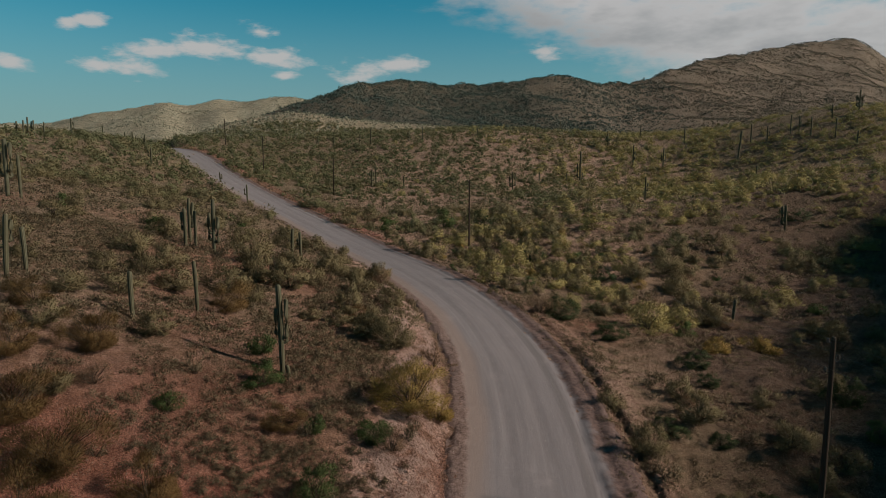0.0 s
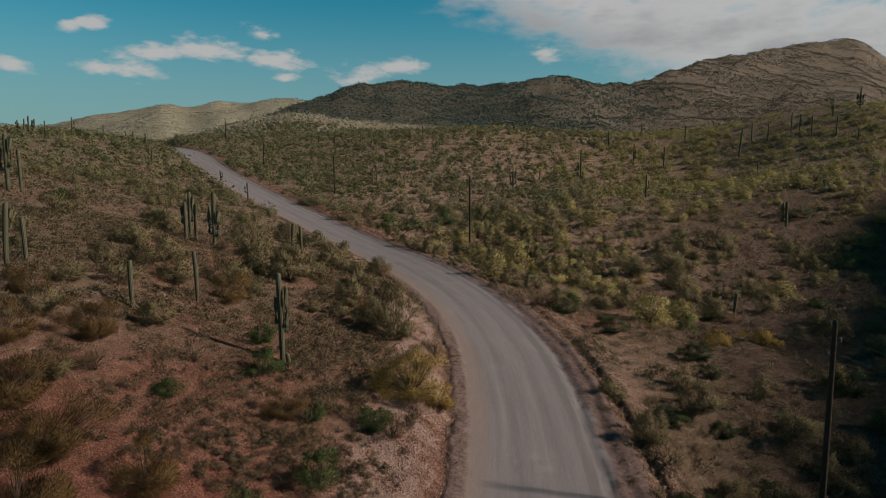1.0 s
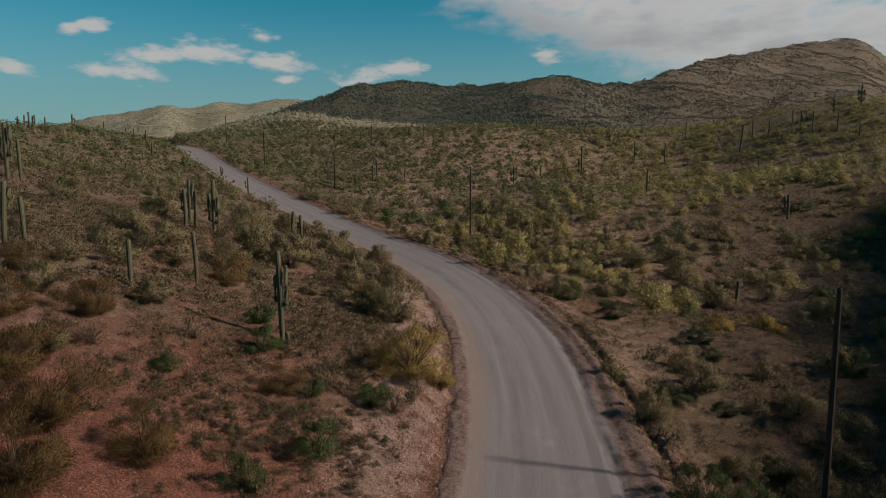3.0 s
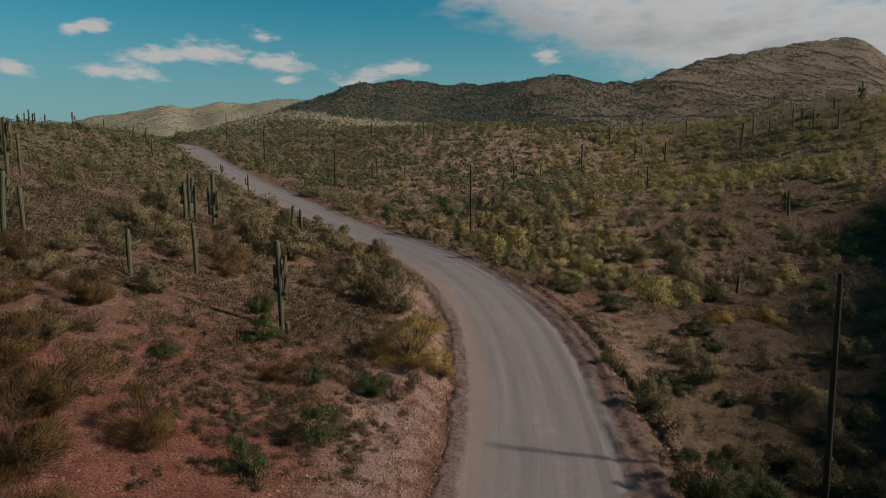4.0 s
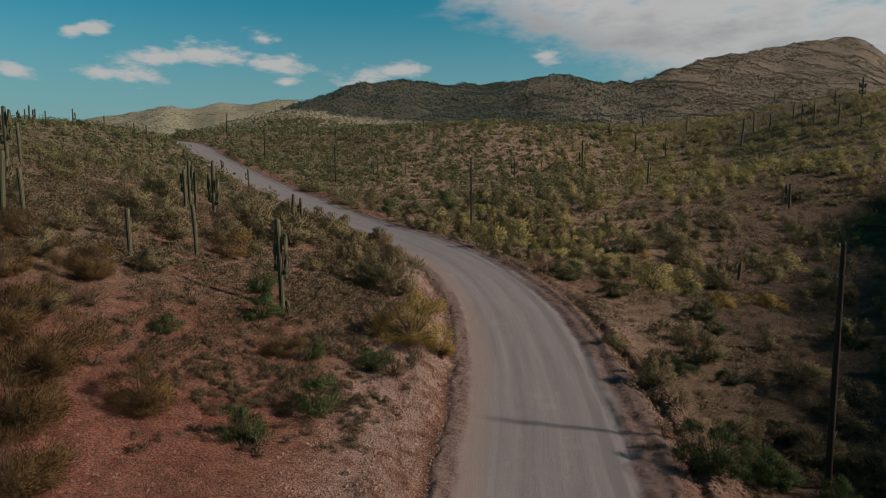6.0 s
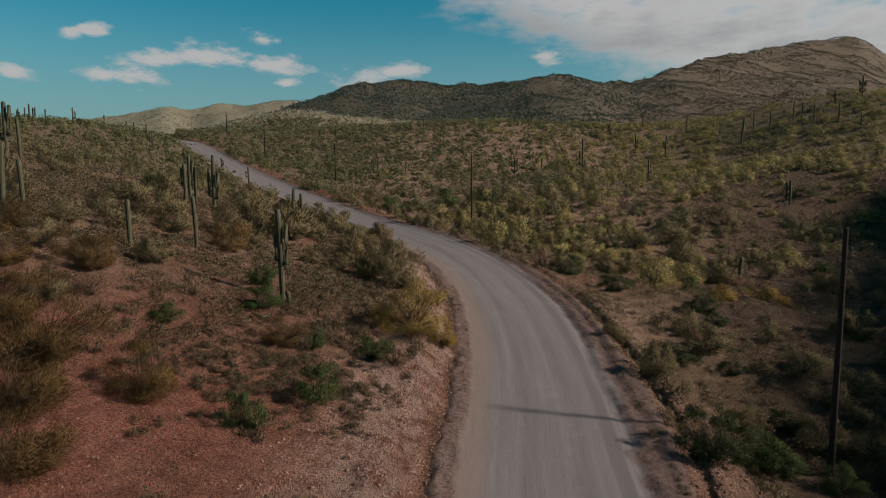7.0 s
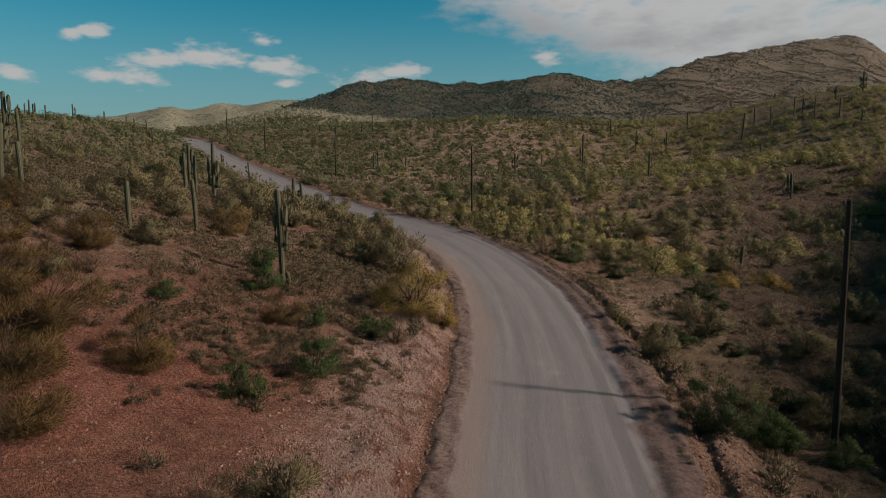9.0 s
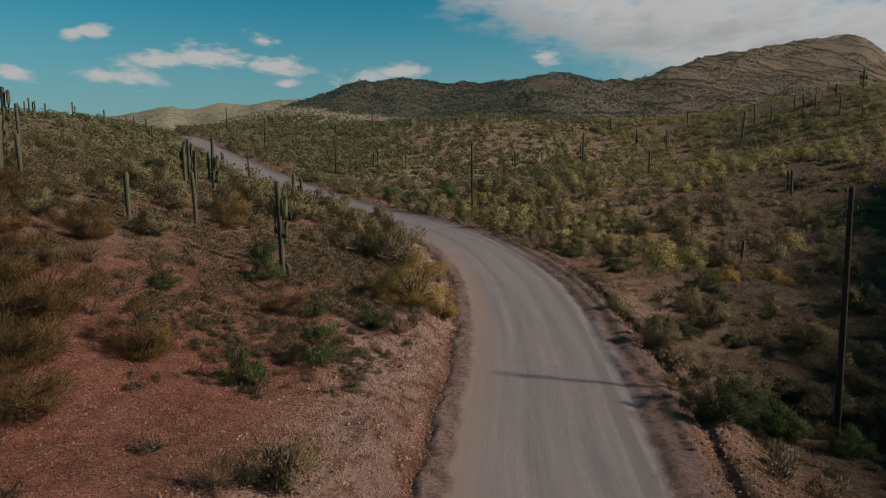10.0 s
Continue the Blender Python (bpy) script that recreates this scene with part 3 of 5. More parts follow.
# ---- ground: one sheet to the horizon ----
def build_ground():
    bearing = np.radians(np.concatenate([np.arange(-180, -46, 6.0), np.arange(-46, 46, 0.25), np.arange(46, 120, 1.0), np.arange(120, 180, 6.0)]))
    dist = [1.5, 4.0, 6.5, 8.5]
    while dist[-1] < 1350:
        dist.append(dist[-1] * (1.011 if dist[-1] < 130 else 1.018))
    dist += [1600, 2000, 2600, 3400, 4400]
    dist = np.array(dist)
    x = np.outer(dist, np.sin(bearing)).ravel()
    y = np.outer(dist, np.cos(bearing)).ravel()
    z = land(x, y)
    m, k = len(bearing), len(dist)
    idx = np.arange(m * k).reshape(k, m)
    a, b = idx[:-1], np.roll(idx, -1, 1)[:-1]
    c, d = np.roll(idx, -1, 1)[1:], idx[1:]
    quads = np.stack([a, d, c, b], -1).reshape(-1, 4)
    me = bpy.data.meshes.new("ground")
    nv = m * k
    co = np.column_stack([x, y, z])
    co = np.vstack([co, [0, 0, land([0.0], [0.0])[0]]])
    fan = np.column_stack([np.full(m, nv), idx[0], np.roll(idx[0], -1)])
    me.vertices.add(nv + 1)
    me.vertices.foreach_set("co", co.astype(np.float32).ravel())
    nq, nt = len(quads), len(fan)
    me.loops.add(4 * nq + 3 * nt)
    me.loops.foreach_set("vertex_index", np.concatenate([quads.ravel(), fan.ravel()]).astype(np.int32))
    me.polygons.add(nq + nt)
    me.polygons.foreach_set("loop_start", np.concatenate([np.arange(0, 4 * nq, 4), 4 * nq + np.arange(0, 3 * nt, 3)]).astype(np.int32))
    me.update(calc_edges=True)
    me.polygons.foreach_set("use_smooth", np.ones(len(me.polygons), bool))
    # kinds of soil: red earth, pale caliche, dry growth, painted shade with dark rubble; and the hue of the growth
    x, y = co[:, 0], co[:, 1]
    parts, r, bearing = base_land(x, y, True)
    off, _, run = from_road(x, y)
    red = np.clip(0.55 * smoothstep(36, 18, r) * smoothstep(7, 10, off) + 0.95 * smoothstep(42, 18, r) * smoothstep(1, -2, off) + 0.18 * smoothstep(90, 40, r) * smoothstep(4, -4, off) + 0.45 * rough(x, y, 11, 4, 21) * smoothstep(130, 50, r) + 0.9 * np.exp(-((off - HALF - 3.0) / 1.6) ** 2) * smoothstep(70, 100, y), 0, 1)
    foot = np.where(off < 0, smoothstep(HALF + 1.0, HALF + 1.7, -off + 0.3 * rough(x, y, 1.5, 3, 73)), 0.4)
    pale = np.clip(1.0 * smoothstep(HALF + 6.8, HALF + 3.2, np.abs(off) + 0.8 * rough(x, y, 4, 3, 27)) * foot * smoothstep(80, 60, y) + 0.25 * rough(x, y, 9, 3, 25) * smoothstep(90, 50, r) + 0.12 * smoothstep(24, 34, r) * smoothstep(80, 60, r) * smoothstep(-3, -8, off) + 0.45 * smoothstep(24, 15, bearing) * smoothstep(60, 100, r) * smoothstep(-14, -4, bearing) * smoothstep(280, 230, r), 0, 1)
    scrub = np.clip((0.3 * smoothstep(85, 150, r) + 0.6 * smoothstep(170, 290, r)) + 0.15 * rough(x, y, 20, 3, 29), 0, 1)
    # shade on the slope east of the wash, painted in as darker ground
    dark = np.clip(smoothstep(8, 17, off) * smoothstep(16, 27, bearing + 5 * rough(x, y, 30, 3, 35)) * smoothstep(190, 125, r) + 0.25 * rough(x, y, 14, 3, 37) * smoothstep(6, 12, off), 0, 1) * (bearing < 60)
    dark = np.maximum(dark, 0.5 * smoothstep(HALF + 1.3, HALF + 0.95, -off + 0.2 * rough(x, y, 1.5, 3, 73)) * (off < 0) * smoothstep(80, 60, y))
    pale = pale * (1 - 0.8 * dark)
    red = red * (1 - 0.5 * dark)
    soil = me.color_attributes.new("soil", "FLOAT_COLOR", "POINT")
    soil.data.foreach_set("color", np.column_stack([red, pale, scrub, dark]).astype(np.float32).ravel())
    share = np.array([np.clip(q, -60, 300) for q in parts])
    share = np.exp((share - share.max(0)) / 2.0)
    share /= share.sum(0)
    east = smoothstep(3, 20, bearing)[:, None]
    # the back hill's blue and the far ridge's paleness include painted haze
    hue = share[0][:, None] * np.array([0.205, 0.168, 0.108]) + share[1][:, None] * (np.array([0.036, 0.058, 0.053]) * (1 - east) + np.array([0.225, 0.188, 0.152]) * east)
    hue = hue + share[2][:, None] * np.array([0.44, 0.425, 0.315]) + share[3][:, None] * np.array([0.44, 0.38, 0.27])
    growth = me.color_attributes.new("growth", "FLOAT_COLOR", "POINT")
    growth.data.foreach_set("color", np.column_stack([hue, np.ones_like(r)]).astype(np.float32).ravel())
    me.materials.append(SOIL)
    return tagged(new("ground", me), "red and tan stony desert ground rising to scrubby hills", "ground", kind="structure")


def build_road():
    keep = np.concatenate([np.arange(i, i + 1, 0.4) if 8 < LINE[i, 1] < 48 else [i] for i in range(len(LINE)) if LINE[i, 1] < 75 or i % 3 == 0])
    line = np.column_stack([np.interp(keep, np.arange(len(LINE)), LINE[:, c]) for c in range(4)])
    side = np.column_stack([np.interp(keep, np.arange(len(LINE)), SIDE[:, c]) for c in range(2)])
    across = np.concatenate([-HALF - np.arange(1.2, 0.05, -0.11), np.linspace(-HALF, HALF, 29), HALF + np.array([0.2, 0.45, 0.7, 0.95, 1.2, 1.4, 1.6, 1.8, 2.0, 2.2])])
    X = line[:, 0, None] + side[:, 0, None] * across
    Y = line[:, 1, None] + side[:, 1, None] * across
    run = line[:, 3, None] + 0 * across
    A = across[None, :] + 0 * run
    tilt = -0.07 * np.clip(A, -HALF - 0.5, HALF + 0.5) * smoothstep(75, 45, Y)
    Z = line[:, 2, None] + tilt
    wander = 0.25 * lattice(run, 0 * run, 9.0, 5)
    Z = Z - 0.03 * np.exp(-((np.abs(A + wander) - 1.0) / 0.35) ** 2) + 0.02 * lattice(A, run, 2.2, 8)
    lump = 0.7 + 0.6 * rough(X, Y, 1.1, 2, 31)
    edge = HALF + 0.35 * lattice(run, 0 * run, 7.0, 9)
    Z = Z + 0.09 * lump * np.exp(-((A - edge - 0.5) / 0.30) ** 2) + 0.10 * lump * np.exp(-((A - edge - 1.45) / 0.28) ** 2) - 0.07 * np.exp(-((A - edge) / 0.18) ** 2) - 0.05 * np.exp(-((A - edge - 1.1) / 0.2) ** 2) 
    Z = Z + 0.035 * rough(X, Y, 0.45, 2, 39) * smoothstep(HALF + 0.05, HALF + 0.3, -A)
    Z = Z + 0.05 * rough(X, Y, 0.55, 3, 33) * smoothstep(HALF - 0.2, HALF + 0.4, np.abs(A))
    ditch = 2.75 - 1.0 * smoothstep(26, 15, Y)
    Z = Z - 0.20 * smoothstep(HALF + ditch - 1.0, HALF + ditch - 0.55, A) - 0.25 * smoothstep(HALF + ditch - 0.6, HALF + ditch - 0.1, A) - 0.17 * smoothstep(HALF + 0.75, HALF + 1.2, -A + 0.12 * rough(X, Y, 0.9, 3, 35))
    k, m = Z.shape
    co = np.column_stack([X.ravel(), Y.ravel(), Z.ravel()])
    idx = np.arange(k * m).reshape(k, m)
    quads = np.stack([idx[:-1, :-1], idx[:-1, 1:], idx[1:, 1:], idx[1:, :-1]], -1).reshape(-1, 4)
    me = mesh_of("road", [tuple(v) for v in co], quads, GRAVEL, True)
    uv = me.uv_layers.new(name="along")
    loop = np.empty(len(me.loops), np.int32)
    me.loops.foreach_get("vertex_index", loop)
    uv.data.foreach_set("uv", np.column_stack([A.ravel(), run.ravel()])[loop].astype(np.float32).ravel())
    return tagged(new("road", me), "graded grey gravel road with wheel tracks and earth shoulders", "road", kind="structure")


build_ground()
build_road()

# ---- plants ----
def tube(points, radii, sides):
    """A tapered tube along the points: vertices and faces."""
    verts, faces = [], []
    for i, (p, r) in enumerate(zip(points, radii)):
        way = Vector(points[min(i + 1, len(points) - 1)]) - Vector(points[max(i - 1, 0)])
        q = way.to_track_quat("Z", "Y")
        for s in range(sides):
            a = 2 * math.pi * s / sides
            verts.append(tuple(Vector(p) + q @ Vector((r * math.cos(a), r * math.sin(a), 0))))
    for i in range(len(points) - 1):
        for s in range(sides):
            t = (s + 1) % sides
            faces.append((i * sides + s, i * sides + t, (i + 1) * sides + t, (i + 1) * sides + s))
    return verts, faces


def join(pieces):
    verts, faces = [], []
    for v, f in pieces:
        n = len(verts)
        verts += v
        faces += [tuple(i + n for i in g) for g in f]
    return verts, faces


def shrub_shape(seed, radius, height, stems, twigs, leaves, blade, thin, flare=0.5, low=0.25, shingle=0.0):
    """Branches (vertices, faces) and foliage (vertices, triangles) of a shrub with its base at the origin.
    flare: how far the crown narrows towards the ground; low: the height, as a share, under which few leaves grow; shingle: how far leaves lie along the crown's outside instead of standing out."""
    rng = np.random.RandomState(seed)
    lobes = rng.normal(0, 1, (5, 3))
    lobes /= np.linalg.norm(lobes, axis=1)[:, None]

    def crown(n, inner):
        """Points in an uneven dome."""
        d = rng.normal(0, 1, (n, 3))
        d[:, 2] = np.abs(d[:, 2]) * 0.9 - 0.15
        d /= np.linalg.norm(d, axis=1)[:, None]
        swell = 0.62 + 0.58 * np.clip((d @ lobes.T).max(1), 0, 1) ** 2 + rng.normal(0, 0.05, n)
        p = d * (swell * rng.uniform(inner, 1, n) ** 0.6)[:, None]
        h = np.clip(p[:, 2], 0, 1)
        p[:, :2] *= (1 - flare * (1 - h) ** 3)[:, None] * radius
        p[:, 2] = (low + (1 - low) * p[:, 2]) * height
        p[:, 2] = np.maximum(p[:, 2], 0.02 + 0.05 * rng.rand(n) * height)
        return p

    wood = []
    base = 0.010 + 0.008 * height
    tufts = crown(stems, 0.8)
    for tip in tufts:
        bend = rng.normal(0, 0.07 * radius, (4, 3))
        pts = [tuple(tip * np.array([t ** 1.15, t ** 1.15, t ** 0.9]) + bend[i] * t * (1 - t) * 3 - np.array([0, 0, 0.06 * (t == 0)])) for i, t in enumerate((0, 0.33, 0.66, 1.0))]
        wood.append(tube(pts, [base, base * 0.75, base * 0.5, base * 0.15], 3))
        for k in range(twigs // 5):
            start = np.array(pts[1 + k % 2])
            wood.append(tube([tuple(start), tuple(start + (tip - start) * 0.8 + rng.normal(0, 0.16 * radius, 3) * np.array([1, 1, 0.5]))], [base * 0.35, base * 0.1], 3))
    # foliage sits in tufts at the ends of the stems, with a thinner filling under them
    girth = radius * math.sqrt(2.0 / stems) * rng.uniform(0.65, 1.25, stems)
    weight = girth ** 2 / (girth ** 2).sum()
    own = rng.choice(stems, leaves, p=weight)
    ball = rng.normal(0, 1, (leaves, 3))
    ball /= np.linalg.norm(ball, axis=1)[:, None]
    at = tufts[own] + ball * np.array([1, 1, 0.8]) * (girth[own] * rng.rand(leaves) ** 0.45)[:, None]
    inner = rng.rand(leaves) < 0.2 * (1 - shingle)
    at[inner] = (tufts[own] * rng.uniform(0.25, 0.85, (leaves, 1)) + rng.normal(0, 0.12 * radius, (leaves, 3)))[inner]
    at[:, 2] = np.maximum(at[:, 2], 0.02 + 0.06 * rng.rand(leaves) * height)
    dome = at * np.array([1 / radius, 1 / radius, 1 / height]) - np.array([0, 0, 0.30])
    dome /= np.linalg.norm(dome, axis=1)[:, None] + 1e-6
    way = 0.5 * dome + 0.35 * ball + np.array([0, 0, 0.45]) + rng.normal(0, 0.36, (leaves, 3))
    way /= np.linalg.norm(way, axis=1)[:, None]
    wide = np.cross(way, rng.normal(0, 1, (leaves, 3)))
    wide /= np.linalg.norm(wide, axis=1)[:, None] + 1e-9
    size = rng.uniform(0.6, 1.4, (leaves, 1))
    # each leaf faces outwards from its tuft and from the crown, as the sheaf of small leaves that it stands for does
    out = (0.6 + 0.3 * shingle) * dome + (0.6 - 0.4 * shingle) * ball + np.array([0, 0, 0.12 + 0.15 * shingle]) + rng.normal(0, 0.14 * (1 - shingle), (leaves, 3))
    out /= np.linalg.norm(out, axis=1)[:, None]
    if shingle:
        flat = np.cross(out, rng.normal(0, 1, (leaves, 3)))
        way = way * (1 - shingle) + flat / np.linalg.norm(flat, axis=1)[:, None] * shingle
        way /= np.linalg.norm(way, axis=1)[:, None]
        side = np.cross(way, out)
        wide = wide * (1 - shingle) + side * shingle
        wide /= np.linalg.norm(wide, axis=1)[:, None]
    flip = (np.cross(wide, way) * out).sum(1) < 0
    wide[flip] *= -1
    verts = np.concatenate([at - wide * thin * size, at + wide * thin * size, at + way * blade * size], 1).reshape(-1, 3)
    return join(wood), (verts, np.repeat(out, 3, axis=0))


# kind: radius, height, stems, twigs, leaves, blade, blade's half width, flare, lowest leaves
SHRUBS = {
    "creosote": (1.25, 1.5, 26, 12, 5200, 0.13, 0.013, 0.5, 0.1),
    "paloverde": (2.0, 2.0, 26, 12, 6000, 0.15, 0.022, 0.3, 0.06),
    "green": (0.95, 1.15, 24, 10, 6000, 0.085, 0.0115, 0.4, 0.06),
    "evergreen": (1.84, 2.1, 64, 8, 13000, 0.095, 0.016, 0.3, 0.04),
    "bursage": (0.46, 0.36, 11, 6, 560, 0.08, 0.0135, 0.2, 0.05),
    "golden": (1.2, 1.35, 22, 10, 5000, 0.10, 0.016, 0.4, 0.08),
    "tawny": (1.75, 1.8, 44, 16, 20000, 0.105, 0.0072, 0.45, 0.05),
    "gold": (2.3, 2.7, 36, 24, 16000, 0.11, 0.016, 0.4, 0.1),
    "dry": (0.9, 1.0, 30, 14, 2200, 0.14, 0.006, 0.55, 0.1),
}
WORDS = {
    "creosote": ("creosote_bush", "wiry olive-brown creosote bush on stony ground", "shrub", "creosote bushes on the slopes"),
    "paloverde": ("palo_verde", "spreading yellow-green palo verde on the valley floor", "tree", "palo verde trees in the valley"),
    "green": ("green_shrub", "dense fresh-green leafy shrub on bare soil", "shrub", "green shrubs"),
    "evergreen": ("evergreen_shrub", "dense dark-green leafy shrub beside the wash", "shrub", "dark green shrubs"),
    "bursage": ("bursage", "low grey-green bursage clump on stony soil", "shrub", "bursage clumps"),
    "golden": ("golden_bush", "rounded bush with golden-yellow dry foliage", "shrub", "golden bushes"),
    "tawny": ("desert_bush", "wide feathery bush with tawny olive twigs on the red bank", "shrub", "tawny bushes on the bank"),
    "gold": ("golden_bush", "broad golden-yellow bush overhanging the road cut", "shrub", "golden bushes"),
    "dry": ("dry_bush", "leafless brown dry bush with tangled twigs", "shrub", "dry bushes"),
}
PROTO = {}
# fullest by the road's bend, plainer up the valley: share of the leaves, their width
LEVELS = [(1.0, 1.0), (0.5, 1.9), (0.27, 3.3)]
for kind, (rad, hgt, stems, twigs, leaves, blade, thin, flare, low) in SHRUBS.items():
    PROTO[kind] = ([], [], [])
    for v in range(4 if kind in ("creosote", "bursage") else 3):
        for level, (share, wider) in enumerate(LEVELS):
            wood, (lv, ln) = shrub_shape(100 * len(PROTO) + v, rad, hgt, int(stems * (1.0, 0.8, 0.6)[level]), twigs // (level + 1), int(leaves * share), blade, thin * wider, flare, low, (0.0, 0.2, 0.5)[level])
            PROTO[kind][level].append((mesh_of(kind + "_twigs", wood[0], wood[1], TWIG), big_mesh(kind + "_foliage", lv, np.arange(len(lv)).reshape(-1, 3), LEAF[kind], ln)))


def plant(kind, x, y, scale, z=None, tall=1.0):
    """One shrub as a thing: its base, twigs and foliage."""
    name, label, category, group = WORDS[kind]
    base = tagged(new(name), label, category, group)
    base.empty_display_size = 0.2
    away = math.hypot(x, y) / max(0.6, scale) ** 0.5
    forms = PROTO[kind][0 if away < 37 else 1 if away < 66 else 2]
    wood, leaf = forms[dice.randint(len(forms))]
    base.matrix_world = pose(x, y, land([x], [y])[0] - 0.03 if z is None else z, 0, 0, dice.uniform(0, 360)) @ Matrix.Diagonal((scale, scale, scale * tall, 1))
    part("twig_frame", wood, base)
    part("foliage", leaf, base)
    return base


def thicket(name, rows, spec, variants, label, category, material):
    """Very many far shrubs in one mesh. rows: x, y, z, scale."""
    rows = np.asarray(rows)
    which = dice.randint(0, variants, len(rows))
    turn = dice.uniform(0, 2 * math.pi, len(rows))
    out, face = [], []
    for v in range(variants):
        _, (p, q) = shrub_shape(900 + 10 * len(name) + v, *spec)
        sel = np.where(which == v)[0]
        c, s = np.cos(turn[sel])[:, None], np.sin(turn[sel])[:, None]
        k = rows[sel, 3][:, None]
        X = rows[sel, 0][:, None] + k * (p[:, 0] * c - p[:, 1] * s)
        Y = rows[sel, 1][:, None] + k * (p[:, 0] * s + p[:, 1] * c)
        Z = rows[sel, 2][:, None] + k * p[:, 2]
        out.append(np.stack([X, Y, Z], -1).reshape(-1, 3))
        face.append(np.stack([q[:, 0] * c - q[:, 1] * s, q[:, 0] * s + q[:, 1] * c, q[:, 2] + 0 * c], -1).reshape(-1, 3))
    verts = np.concatenate(out)
    me = big_mesh(name, verts, np.arange(len(verts)).reshape(-1, 3), material, np.concatenate(face))
    return tagged(new(name, me), label, category, kind="stuff")


def scatter(count, near, far, density, gap, spread=41.0):
    """Random places on the land between two distances, thinned by a density from 0 to 1."""
    r = np.sqrt(dice.uniform(near ** 2, far ** 2, count))
    b = np.radians(dice.uniform(-spread, spread, count))
    x, y = r * np.sin(b), r * np.cos(b)
    off, _, _ = from_road(x, y)
    ok = (np.abs(off) > HALF + gap) & (dice.rand(count) < density(x, y, off))
    x, y = x[ok], y[ok]
    return np.column_stack([x, y, land(x, y) - 0.03])


# saguaros
def column(height, radius, ribs, bend=(0, 0), top=0.35, rings=9):
    """A fluted column with a rounded top, upright from the origin: vertices, faces, ridge values."""
    n = ribs * 2
    verts, faces, vals = [], [], []
    levels = [0.0, 0.04, 0.15, 0.35, 0.55, 0.75, 0.88] + [1.0] * 4
    for i in range(7 + 4):
        if i < 7:
            z, r = levels[i] * (height - radius), radius * (0.78 + 0.22 * math.sin(min(1.0, levels[i] * 1.3 + 0.2) * math.pi / 2))
        else:
            a = (i - 6) / 4.3 * math.pi / 2
            z, r = height - radius + radius * math.sin(a), radius * math.cos(a)
        f = z / height
        for s in range(n):
            a = 2 * math.pi * s / n
            q = r * (1.0 if s % 2 == 0 else 0.82)
            verts.append((q * math.cos(a) + bend[0] * f * f, q * math.sin(a) + bend[1] * f * f, z))
            vals.append(1.0 if s % 2 == 0 else 0.0)
    for i in range(10):
        for s in range(n):
            t = (s + 1) % n
            faces.append((i * n + s, i * n + t, (i + 1) * n + t, (i + 1) * n + s))
    verts.append((bend[0], bend[1], height))
    vals.append(0.5)
    for s in range(n):
        faces.append((10 * n + s, 10 * n + (s + 1) % n, len(verts) - 1))
    return verts, faces, vals


def cactus_arm(bearing, start, out, rise, radius, trunk):
    """An arm that leaves the trunk, turns up and ends round."""
    c, s = math.cos(bearing), math.sin(bearing)
    out = out * 0.5 + radius * 0.7
    path = [(trunk * 0.4, start + 0.1 * out), (trunk + out * 0.4, start), (trunk + out * 0.8, start + out * 0.22), (trunk + out, start + out * 0.65), (trunk + out, start + out + rise * 0.6), (trunk + out * 0.97, start + out + rise)]
    pts = [(d * c, d * s, z) for d, z in path]
    tip = pts[-1]
    pts += [(tip[0], tip[1], tip[2] + radius * 0.6), (tip[0], tip[1], tip[2] + radius * 0.95)]
    rad = [radius * 0.8, radius * 0.95, radius, radius * 1.05, radius * 1.05, radius, radius * 0.75, radius * 0.2]
    sides = 16
    v, f = tube(pts, rad, sides)
    vals = []
    for i, p in enumerate(pts):
        for k in range(sides):
            if k % 2:
                v[i * sides + k] = tuple(Vector(p) + (Vector(v[i * sides + k]) - Vector(p)) * 0.84)
            vals.append(0.0 if k % 2 else 1.0)
    f.append(tuple(range((len(pts) - 1) * sides, len(pts) * sides)))
    return v, f, vals


def cactus_mesh(name, v, f, vals):
    me = mesh_of(name, v, f, CACTUS, True)
    att = me.attributes.new("rib", "FLOAT", "POINT")
    att.data.foreach_set("value", np.array(vals, np.float32))
    return me


def saguaro(x, y, height, radius, arms=(), label="tall ribbed green saguaro cactus standing among low shrubs", lean=(0, 0)):
    """arms: bearing, start height, outward reach, rise, radius."""
    z = land([x], [y])[0]
    base = tagged(new("saguaro"), label, "cactus", "saguaros")
    base.matrix_world = pose(x, y, z - 0.08, lean[0], lean[1], 0)
    radius = radius * 0.8
    part("trunk", cactus_mesh("saguaro_trunk", *column(height, radius, 12 if radius > 0.2 else 9, (dice.normal(0, 0.06), dice.normal(0, 0.06)))), base)
    for bearing, start, out, rise, rad in arms:
        part("arm", cactus_mesh("saguaro_arm", *cactus_arm(radians(bearing), start, out, rise, rad, radius)), base)
    return base

# ---- saguaros ----
# those by the road and on the bank, with their arms: bearing, start, reach, rise, radius
saguaro(-9.3, 35.0, 5.3, 0.21, [(185, 2.4, 0.12, 1.3, 0.10), (-8, 2.2, 0.16, 2.0, 0.12), (15, 1.9, 0.12, 0.9, 0.10)], "tall saguaro with short arms hugging its ribbed trunk")
saguaro(-8.85, 34.6, 0.85, 0.16, (), "young barrel-shaped saguaro beside a tall one")
saguaro(-18.3, 36.0, 2.9, 0.18, (), "armless saguaro post with a weathered brown skin", (0, -1.5))
saguaro(-16.1, 40.1, 3.4, 0.16, (), "slender armless saguaro on the red bank")
saguaro(-25.6, 36.1, 3.8, 0.19, [(200, 1.9, 0.25, 0.5, 0.13), (40, 2.2, 0.2, 1.0, 0.12)], "stout saguaro with a knobbed arm on the bank", (0, 1.5))
